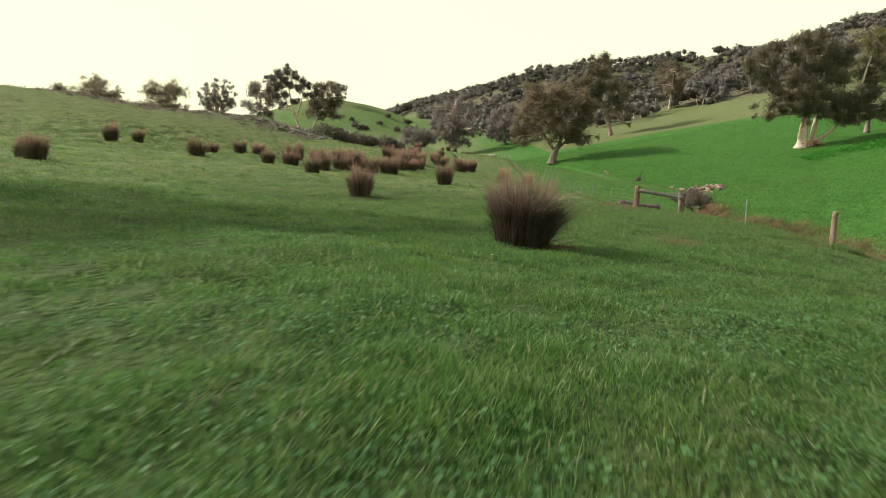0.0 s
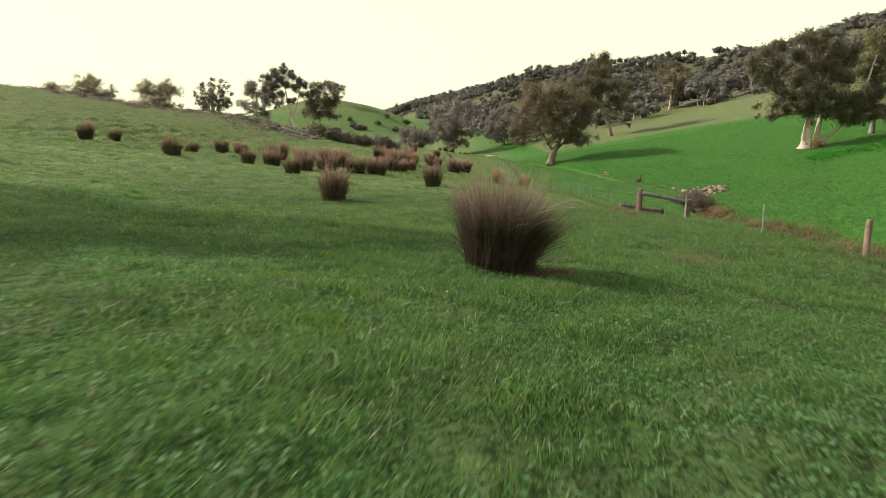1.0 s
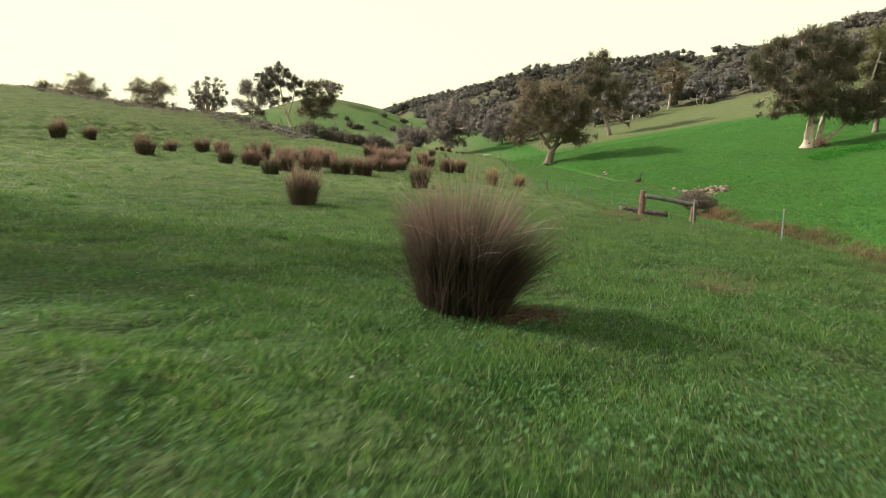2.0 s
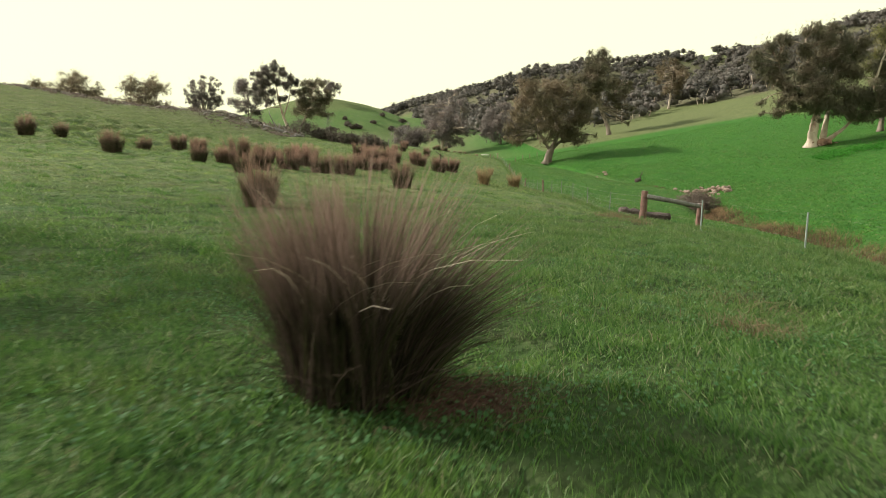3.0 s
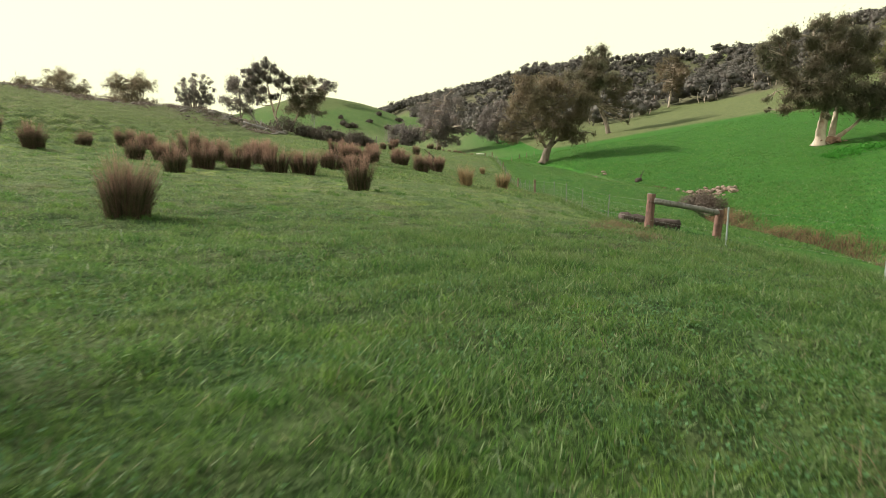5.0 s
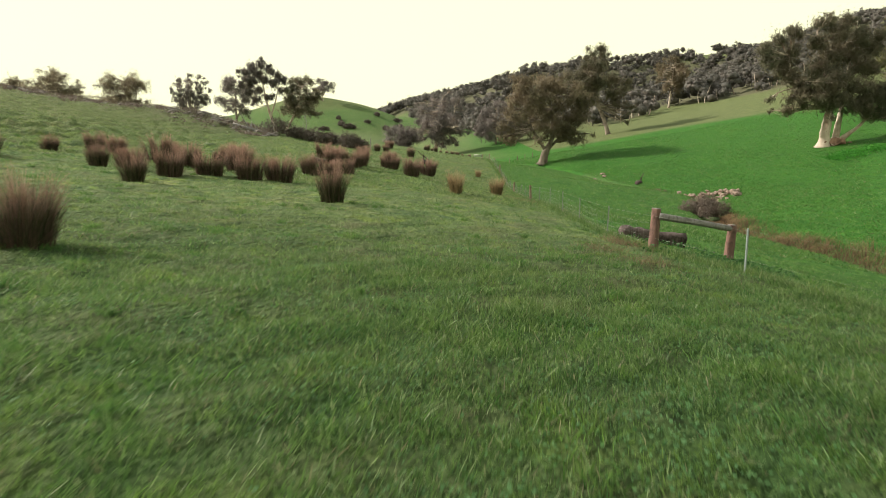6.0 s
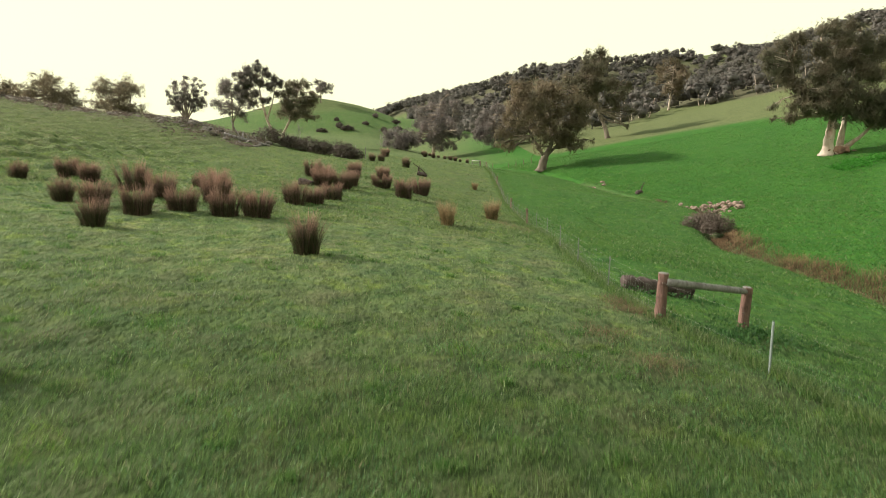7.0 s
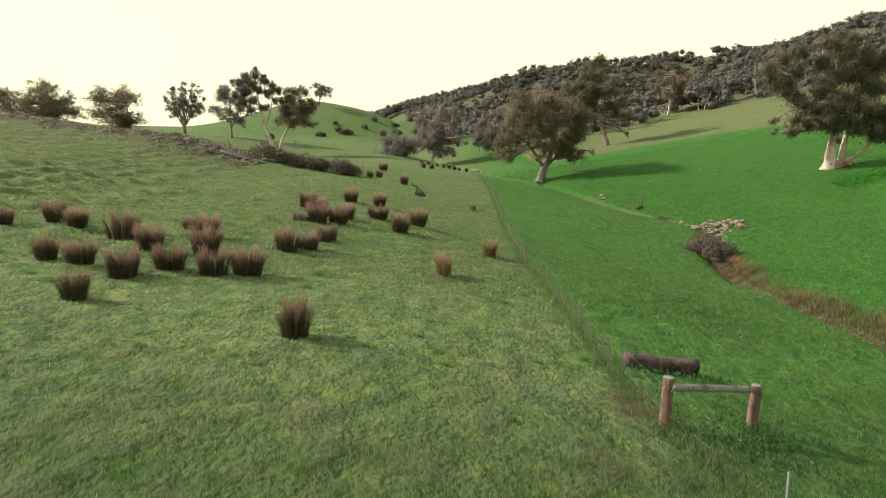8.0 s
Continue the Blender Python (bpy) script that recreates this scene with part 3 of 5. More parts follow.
# ---- rushes ----
def rush_parts(n_green, n_dry, n_straw, tall, wide, width, rng, spray=0.0):
    """Fanned stems of a rush clump, standing in locks: green, dry and bent straw."""
    locks = 46 if n_straw else 24
    lr = np.sqrt(rng.random(locks)) * wide * 0.37
    lth = rng.random(locks) * 2 * np.pi
    rel = lr / (wide * 0.37)
    l_dir = lth + 0.4 * rng.normal(size=locks)
    l_lean = 0.03 + 0.23 * rel**1.4 + 0.06 * np.abs(rng.normal(size=locks)) + spray * rel * np.clip(np.cos(lth), 0, 1)
    l_len = (1.03 - 0.14 * rel**2) * rng.uniform(0.74, 1.10, locks)
    out = []
    for n, reach in ((n_green, 0.94), (n_dry, 1.06)):
        i = rng.integers(0, locks, n)
        base = np.stack([lr[i] * np.cos(lth[i]), lr[i] * np.sin(lth[i]), np.full(n, -0.06)], 1) + rng.normal(size=(n, 3)) * [0.045 * wide, 0.045 * wide, 0.0]
        loose = rng.random(n) < 0.10
        th = l_dir[i] + (0.16 + 0.5 * loose) * rng.normal(size=n)
        lean = np.clip(l_lean[i] + 0.07 * rng.normal(size=n) + loose * rng.uniform(0.1, 0.6, n), 0, 1.35)
        length = tall * reach * l_len[i] * (0.58 + 0.52 * rng.random(n) ** 0.9) * (1 - 0.3 * loose)
        tip = base + np.stack([np.cos(th) * np.sin(lean), np.sin(th) * np.sin(lean), np.cos(lean)], 1) * length[:, None]
        out.append(blades(base, tip, width * (0.6 + 0.7 * rng.random(n)), rng, 0.03 + 0.10 * np.clip(lean, 0, 1), 4))
    if n_straw:
        r, th = np.sqrt(rng.random(n_straw)) * wide * 0.36, rng.random(n_straw) * 2 * np.pi
        base = np.stack([r * np.cos(th), r * np.sin(th), rng.uniform(0.0, 0.25, n_straw)], 1)
        th = rng.normal(size=n_straw) * 0.8 - 0.3
        lean = rng.uniform(0.35, 0.85, n_straw)
        tip = base + np.stack([np.cos(th) * np.sin(lean), np.sin(th) * np.sin(lean), np.cos(lean)], 1) * (tall * rng.uniform(0.7, 1.15, n_straw))[:, None]
        out.append(blades(base, tip, width * 1.05, rng, 0.22 * np.ones(n_straw), 6))
    return out


def rush_clump(m, counts, tall, wide, width, seed, dry=None, label="", group="rush clumps on the pasture"):
    rng = np.random.default_rng(seed)
    ob = thing("rush_clump", m, label or "dark green rush clump with dry pinkish brown tops", "rush", group)
    green, brown, *straw = rush_parts(*counts, tall, wide, width, rng, 0.42 if counts[2] else 0.06)
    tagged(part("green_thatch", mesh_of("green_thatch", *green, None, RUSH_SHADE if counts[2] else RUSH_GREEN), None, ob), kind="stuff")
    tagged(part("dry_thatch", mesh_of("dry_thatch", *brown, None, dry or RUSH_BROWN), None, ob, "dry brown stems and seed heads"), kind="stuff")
    per = 14
    for k in range(counts[2]):
        v, q = straw[0][0][k * per : (k + 1) * per], straw[0][1][:6]
        part("straw", mesh_of("straw", v, q, None, STRAW), None, ob, "pale bent straw")
    return ob


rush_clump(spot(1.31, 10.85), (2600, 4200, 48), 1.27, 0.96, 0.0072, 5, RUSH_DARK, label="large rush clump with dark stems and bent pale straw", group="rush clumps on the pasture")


def rush_litter():
    rng = np.random.default_rng(6)
    base = np.stack([1.92 + rng.normal(size=900) * 0.20, 10.72 + rng.normal(size=900) * 0.20, np.zeros(900)], 1)
    base[:, 2] = soil(base[:, 0], base[:, 1]) - 0.01
    tip = base + np.stack([0.10 + 0.16 * rng.normal(size=900), -0.03 + 0.14 * rng.normal(size=900), 0.03 + 0.13 * rng.random(900)], 1)
    tagged(new("rush_litter", mesh_of("rush_litter", *blades(base, tip, 0.007, rng, 0.3, 3), None, RUSH_MAT)), "matted red-brown litter beside the large rush clump", "grass", kind="stuff")

rush_litter()
kinds_of_rush = [
    rush_clump(spot(-3.4, 25.0), (1300, 1100, 0), 1.30, 1.02, 0.010, 11),
    rush_clump(spot(-0.08, 36.25), (1300, 700, 0), 1.34, 0.90, 0.010, 12),
    rush_clump(spot(-3.88, 44.1), (650, 1400, 0), 1.36, 1.20, 0.012, 13, label="rush clump gone mostly to pinkish brown seed heads"),
    rush_clump(spot(-8.2, 42.2), (1000, 1200, 0), 1.34, 1.36, 0.012, 14),
    rush_clump(spot(4.42, 48.0), (220, 900, 0), 1.28, 0.85, 0.013, 15, RUSH_TAN, "small tan clump of dried rushes in the grass"),
]
# place, width beside the pattern, which pattern
SHELF = ((-8.03, 38.6, 0.95, 1), (-12.2, 43.9, 0.95, 1), (-10.5, 43.4, 0.9, 2), (-9.3, 47.1, 0.95, 2), (-7.1, 44.0, 1.0, 3), (-16.6, 52.1, 1.0, 3),
         (-14.9, 51.0, 1.0, 2), (-11.7, 49.3, 1.2, 3), (-10.0, 53.5, 0.6, 1), (-8.3, 51.7, 1.2, 2), (-6.8, 47.2, 1.1, 2), (-5.15, 43.7, 0.95, 3), (-18.5, 50.6, 0.9, 0))
FAR_SHELF = ((-3.5, 50.0, 1.0, 3), (-2.7, 50.8, 0.85, 2), (-2.2, 54.0, 1.0, 3), (-6.0, 66.8, 1.05, 3), (-4.7, 64.5, 1.1, 2), (-4.0, 60.2, 1.05, 2), (-2.7, 60.6, 1.0, 3),
             (-2.5, 63.0, 0.95, 2), (-3.6, 73.7, 1.1, 2), (-1.2, 74.3, 1.1, 2), (-0.5, 65.9, 1.1, 3), (1.3, 61.5, 1.2, 3), (2.5, 66.1, 1.1, 2))
UP_VALLEY = ((7.5, 58.0, 1.15, 4), (8.0, 90.1, 0.8, 4), (-5.8, 108.0, 1.0, 1), (-4.6, 109.8, 1.0, 1), (-0.7, 103.7, 1.1, 1), (-5.3, 123.5, 1.1, 2),
             (-17.8, 27.0, 0.85, 0), (-17.0, 26.4, 0.95, 0), (-26.6, 51.0, 1.1, 0), (-25.2, 52.6, 0.95, 1), (-16.8, 43.2, 1.05, 0), (0.6, 150.0, 1.0, 1), (2.4, 153.0, 0.9, 1))
turn = random.Random(4)
for x, y, s, k in SHELF + FAR_SHELF + UP_VALLEY:
    copy_thing(kinds_of_rush[k], spot(x, y, 0, turn.uniform(0, 360)) @ Matrix.Diagonal((s, s, s * turn.uniform(0.85, 1.1), 1)))


# ---- fence and timber ----
def post_mesh(name, tall, r, seed, sides=14, taper=0.94):
    """A round timber post: worn top, split faces, foot in the ground."""
    rng = np.random.default_rng(seed)
    t = Tubes()
    zs = np.r_[-0.25, np.linspace(0, tall - 0.03, 9), tall]
    rad = r * np.r_[1.05, np.linspace(1.05, taper, 9), taper * 0.95]
    off = np.cumsum(rng.normal(size=(len(zs), 2)) * 0.004, axis=0)
    t.add(np.c_[off, zs], rad, sides, 0.05, rng)
    return t


def fence_brace():
    ax, ay, bx, by = 9.7, 32.2, 12.36, 33.25
    ob = thing("fence_brace", pose(0, 0, 0), "weathered timber corner brace: two red-brown posts and a grey rail", "fence")
    za, zb = at(ax, ay), at(bx, by)
    a = part("post", post_mesh("post", 1.22, 0.145, 1).mesh("post", WOOD_RED), None, ob, "thick red-brown corner post")
    a.matrix_local = pose(ax, ay, za, -3, 4, 0)
    b = part("post", post_mesh("post", 1.16, 0.135, 2).mesh("post", WOOD_RED), None, ob, "thick red-brown brace post")
    b.matrix_local = pose(bx, by, zb, 1, 3, 40)
    for o, r, tall in ((a, 0.128, 1.22), (b, 0.119, 1.16)):
        bm = bmesh.new()
        bmesh.ops.create_cone(bm, cap_ends=True, segments=14, radius1=r, radius2=r * 0.96, depth=0.016, matrix=Matrix.Translation((0, 0, tall + 0.006)))
        part("cut_end", bm, WOOD_GREY, o, "pale weathered cut end")
    rail = Tubes()
    rng = np.random.default_rng(3)
    p, q = np.array([ax + 0.12, ay - 0.05, za + 1.02]), np.array([bx + 0.02, by - 0.02, zb + 1.06])
    rail.add(bend(p, q, 9, 0.004, rng), np.linspace(0.095, 0.08, 9), 12, 0.03, rng)
    part("rail", rail.mesh("rail", WOOD_GREY), None, ob, "silver-grey round rail")


def fence():
    """Pickets and posts with a netting of wires along the paddock line."""
    ob = thing("fence", pose(0, 0, 0), "farm fence of steel pickets, timber posts and wire netting", "fence")
    rng = np.random.default_rng(8)
    picket = bmesh.new()
    for ang in (0, 120, 240):
        c = bmesh.ops.create_cube(picket, size=1, matrix=pose(0, 0, 0.38, 0, 0, ang) @ Matrix.Translation((0, 0.014, 0)) @ Matrix.Diagonal((0.006, 0.022, 1.36, 1)))
    first = part("picket", picket, PICKET_WHITE, ob, "pale galvanised star picket")
    dull = first.data.copy()
    dull.materials.clear()
    dull.materials.append(PICKET_GREY)
    spots = [(12.1, 13.5), (11.0, 23.1), (10.25, 27.8), (9.58, 36.7), (9.62, 41.5), (9.65, 45.5), (9.7, 49.5), (9.75, 53.7)]
    spots += [(float(fence_x(y)), y) for y in (62.5, 67, 71.5, 80, 84.5, 89, 93.5, 103, 108, 113, 118, 128, 134, 140)]
    for k, (x, y) in enumerate(spots):
        o = first if k == 0 else first.copy()
        if k:
            scene.collection.objects.link(o)
        if k > 2:
            o.data = dull
            o["label"] = "dull grey star picket"
        o.matrix_local = pose(x, y, at(x, y), rng.normal() * 1.5 * (k > 2), rng.normal() * 1.5 * (k > 2), rng.uniform(0, 360))
    me = post_mesh("post", 1.12, 0.085, 5).mesh("post", WOOD_BROWN)
    for x, y in [(11.75, 19.05), (9.8, 58.0)] + [(float(fence_x(y)), y) for y in (75.5, 98, 123, 146)]:
        o = part("post", me, None, ob, "brown timber post")
        o.matrix_local = pose(x, y, at(x, y), rng.normal() * 2, rng.normal() * 2, rng.uniform(0, 360))
    line = sorted(set([(p[0], p[1]) for p in FENCE[1:7]] + spots + [(11.75, 19.05)]), key=lambda p: p[1])
    line = [p for p in line if p[1] <= 140]
    for k, up in enumerate((0.08, 0.22, 0.38, 0.56, 0.78, 1.0)):
        w = Tubes()
        run = line if k in (2, 5) else [p for p in line if p[1] >= 32]
        w.add([(x, y, at(x, y, up) + 0.01 * rng.normal()) for x, y in run], [0.0008 if y < 32 else 0.0021 for x, y in run], 4)
        part("wire", w.mesh("wire", WIRE), None, ob)
    # upright wires of the netting between the corner brace and the bend in the valley
    v, q, n = [], [], 0
    for y in np.arange(33, 110, 0.22):
        x = float(fence_x(y))
        z = at(x, y)
        p = np.array([(x - 0.0018, y - 0.0014, z), (x + 0.0018, y + 0.0014, z), (x + 0.0018, y + 0.0014, z + 0.78), (x - 0.0018, y - 0.0014, z + 0.78)])
        v.append(p), q.append(np.arange(4) + n)
        n += 4
    part("netting", mesh_of("netting", np.concatenate(v), np.array(q), None, WIRE), None, ob, "wire netting uprights")


def log(name, a, b, r0, r1, mat, label, seed, stubs=0):
    """A fallen trunk lying on the ground, with a hollow broken end."""
    rng = np.random.default_rng(seed)
    mid = (np.array(a) + b) / 2
    ob = thing(name, pose(*mid, at(*mid)), label, "log")
    t = Tubes()
    n = 12
    line = np.array([(x, y, at(x, y)) for x, y in zip(np.linspace(a[0], b[0], n), np.linspace(a[1], b[1], n))])
    rad = np.linspace(r0, r1, n) * (1 + 0.06 * rng.normal(size=n))
    line[:, 2] += rad * 0.8
    t.add(line - [*mid, at(*mid)], rad, 14, 0.10, rng)
    part("trunk", t.mesh("trunk", mat), None, ob)
    for k in range(stubs):
        i = rng.integers(2, n - 1)
        tb = Tubes()
        p = line[i] - [*mid, at(*mid)]
        d = rng.normal(size=3) * [0.8, 0.5, 0.3] + [0, 0, 0.9]
        tb.add(bend(p, p + d * rng.uniform(0.8, 2.2), 6, 0.08, rng), np.linspace(rad[i] * 0.5, 0.03, 6), 7, 0.06, rng)
        part("limb", tb.mesh("limb", mat), None, ob, "broken bare limb")
    return ob


fence_brace()
fence()
log("log", (10.3, 37.5), (12.7, 37.75), 0.24, 0.30, WOOD_LOG, "dark rotting log lying in the grass", 21)


# ---- creek ----
def rock_mesh(seed, flat=0.7):
    rng = np.random.default_rng(seed)
    bm = bmesh.new()
    bmesh.ops.create_icosphere(bm, subdivisions=2, radius=1)
    cuts = [(Vector(rng.normal(size=3)).normalized(), rng.uniform(0.45, 0.85)) for _ in range(12)]
    for v in bm.verts:
        for n, d in cuts:
            over = v.co.dot(n) - d
            if over > 0:
                v.co -= n * over * 0.9
        v.co *= 1 + 0.05 * rng.normal()
        v.co.z *= flat
    me = bpy.data.meshes.new("rock")
    bm.to_mesh(me)
    bm.free()
    return me


def rocks():
    rng = np.random.default_rng(31)
    shapes = [rock_mesh(40 + k) for k in range(7)]
    for me in shapes:
        me.materials.append(ROCK)
    for k in range(105):
        t = rng.random()
        x = 34.6 + 6.6 * t + rng.normal() * 0.35
        y = 98.0 - 1.5 * t - 6.5 * rng.random() ** 1.5 * (1 - 0.6 * abs(t - 0.4))
        s = rng.uniform(0.20, 0.48)
        up = 0.15 * s + max(0, rng.normal()) * 0.22
        ob = new("rock", shapes[rng.integers(7)])
        ob.matrix_world = spot(x, y, up, rng.uniform(0, 360)) @ pose(0, 0, 0, rng.normal() * 20, rng.normal() * 20, 0) @ Matrix.Diagonal((s * 1.25, s, s, 1))
        tagged(ob, "broken pinkish grey rock in the creek bank", "rock", "rocks dumped in the creek")
    for k in range(5):
        ob = new("rock", shapes[k])
        x, y, s = 31.2 + rng.normal() * 0.8, 124.5 + rng.normal() * 1.2, rng.uniform(0.25, 0.45)
        ob.matrix_world = spot(x, y, 0.1, rng.uniform(0, 360)) @ Matrix.Diagonal((s * 1.2, s, s, 1))
        tagged(ob, "pale rock at the head of the gully", "rock", "rocks dumped in the creek")


def reeds():
    """Brown reeds that fill the creek bed."""
    rng = np.random.default_rng(33)
    n = 15000
    y = 36 + rng.random(n) ** 0.85 * 42
    off = rng.normal(size=n) * np.interp(y, (36, 60, 72, 80), (0.85, 0.8, 0.8, 0.5))
    x = creek_x(y) + np.clip(off, -1.0, 1.9) + 0.6
    keep = np.sin(y * 0.9 + x) + 1.3 + rng.random(n) > 0.5
    x, y = x[keep], y[keep]
    n = len(x)
    base = np.stack([x, y, soil(x, y) - 0.05], 1)
    tall = (0.30 + 0.30 * rng.random(n)) * (1 + 0.3 * np.sin(y * 0.37 + 2 * np.sin(x)))
    tall = tall * np.where(x - creek_x(y) > 0.8, 1.35, 0.75) * (1 + 0.35 * np.sin(y * 1.9 + 3 * np.sin(y * 0.53)))
    tip = base + np.stack([rng.normal(size=n) * 0.28, rng.normal(size=n) * 0.28, np.ones(n)], 1) * tall[:, None]
    v, q = blades(base, tip, 0.028, rng, 0.2, 3)
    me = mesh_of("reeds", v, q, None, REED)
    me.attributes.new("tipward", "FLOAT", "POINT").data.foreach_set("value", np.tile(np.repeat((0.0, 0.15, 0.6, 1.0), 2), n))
    tagged(new("reeds", me), "tall brown dry reeds filling the creek bed", "reeds", kind="stuff")


def bush(m, blobs, count, size, mat, label, category="bush", group="", seed=1, stems=True):
    """A bush of stems and many small leaf sprays in uneven lumps."""
    rng = np.random.default_rng(seed)
    ob = thing("bush", m, label, category, group)
    pts, faces_out = [], []
    tb = Tubes()
    for cx, cy, cz, r in blobs:
        k = int(count * r * r / sum(b[3] ** 2 for b in blobs))
        d = rng.normal(size=(k, 3))
        d /= np.linalg.norm(d, axis=1)[:, None]
        rr = r * (0.45 + 0.6 * rng.random((k, 1)) ** 0.6) * (1 + 0.25 * np.sin(d[:, :1] * 5 + cx * 3) * np.sin(d[:, 1:2] * 6 + d[:, 2:] * 4))
        p = d * rr * [1, 1, 0.85] + [cx, cy, cz]
        pts.append(p[p[:, 2] > 0.03])
        faces_out.append(d[p[:, 2] > 0.03])
        for _ in range(4):
            e = np.array([cx, cy, cz]) + rng.normal(size=3) * r * 0.5
            tb.add(bend((cx * 0.6 + rng.normal() * 0.1, cy * 0.6, -0.1), e, 5, 0.08, rng), np.linspace(0.05 * r + 0.015, 0.012, 5), 5)
    v, q = cards(np.concatenate(pts), size, rng, 0, 0.7, np.concatenate(faces_out))
    tagged(part("branchwork", tb.mesh("branchwork", BARK_GREY), None, ob), kind="stuff")
    part("foliage", mesh_of("foliage", v, q, None, mat), None, ob)
    return ob


rocks()
reeds()
bush(spot(30.9, 79.5, 0.5), ((0, 0, 0.95, 1.4), (-1.4, 0.6, 0.7, 1.05), (1.2, -1.0, 0.7, 1.0), (0.7, 1.6, 0.7, 1.0), (-0.6, -1.6, 0.5, 0.8)), 7500, 0.10, LEAF_MAUVE,
     "mauve-grey thorny bush growing in the creek", seed=51)
bush(spot(33.4, 87.0), ((0, 0, 0.4, 0.7), (-1.0, 0.5, 0.35, 0.6)), 1500, 0.09, LEAF_BROWN, "low brown bush by the creek rocks", seed=52)
bush(spot(34.5, 105.0), ((0, 0, 0.3, 0.6), (0.9, -0.5, 0.25, 0.45)), 900, 0.09, LEAF_BROWN, "low brown bush on the creek bank", seed=53)
log("stump", (33.7, 112.4), (34.6, 112.9), 0.36, 0.20, WOOD_LOG, "small dark stump on the creek bank", 22, 1)


def herb_patch():
    """A bed of taller dark herbs below the old gum."""
    rng = np.random.default_rng(36)
    n = 9000
    x, y = 60 + 26 * rng.random(n), 107.5 + rng.normal(size=n) * 1.5
    y = y + 0.12 * (x - 60) + 1.2 * np.sin(x * 0.5)
    keep = rng.random(n) < 0.75 + 0.25 * np.sin(x * 1.3)
    x, y = x[keep], y[keep]
    n = len(x)
    p = np.stack([x, y, soil(x, y) + 0.05 + 0.45 * rng.random(n) ** 1.5], 1)
    v, q = cards(p, 0.16, rng, 0, 0.9, np.tile([0.0, -0.3, 1.0], (n, 1)), 0.7)
    tagged(new("herbs", mesh_of("herbs", v, q, None, HERB)), "bed of tall green herbs in the lush pasture", "herbs", kind="stuff")


def brace_weeds():
    """Broad dark weeds that stock leave alone round the fence corner and the log."""
    rng = np.random.default_rng(37)
    p = []
    for cx, cy, rx, ry, k in ((11.2, 31.6, 0.9, 0.5, 620), (12.4, 32.7, 0.4, 0.4, 260), (11.6, 37.2, 1.2, 0.25, 320), (13.4, 33.4, 0.8, 0.9, 240)):
        x, y = cx + rng.normal(size=k) * rx, cy + rng.normal(size=k) * ry
        p.append(np.stack([x, y, soil(x, y) + 0.03 + 0.16 * rng.random(k) ** 1.5], 1))
    p = np.concatenate(p)
    v, q = cards(p, 0.055, rng, 0, 0.9, np.tile([0.0, -0.2, 1.0], (len(p), 1)), 0.7)
    tagged(new("weeds", mesh_of("weeds", v, q, None, WEED)), "dark broad-leaved weeds round the fence corner", "weeds", kind="stuff")


herb_patch()
brace_weeds()


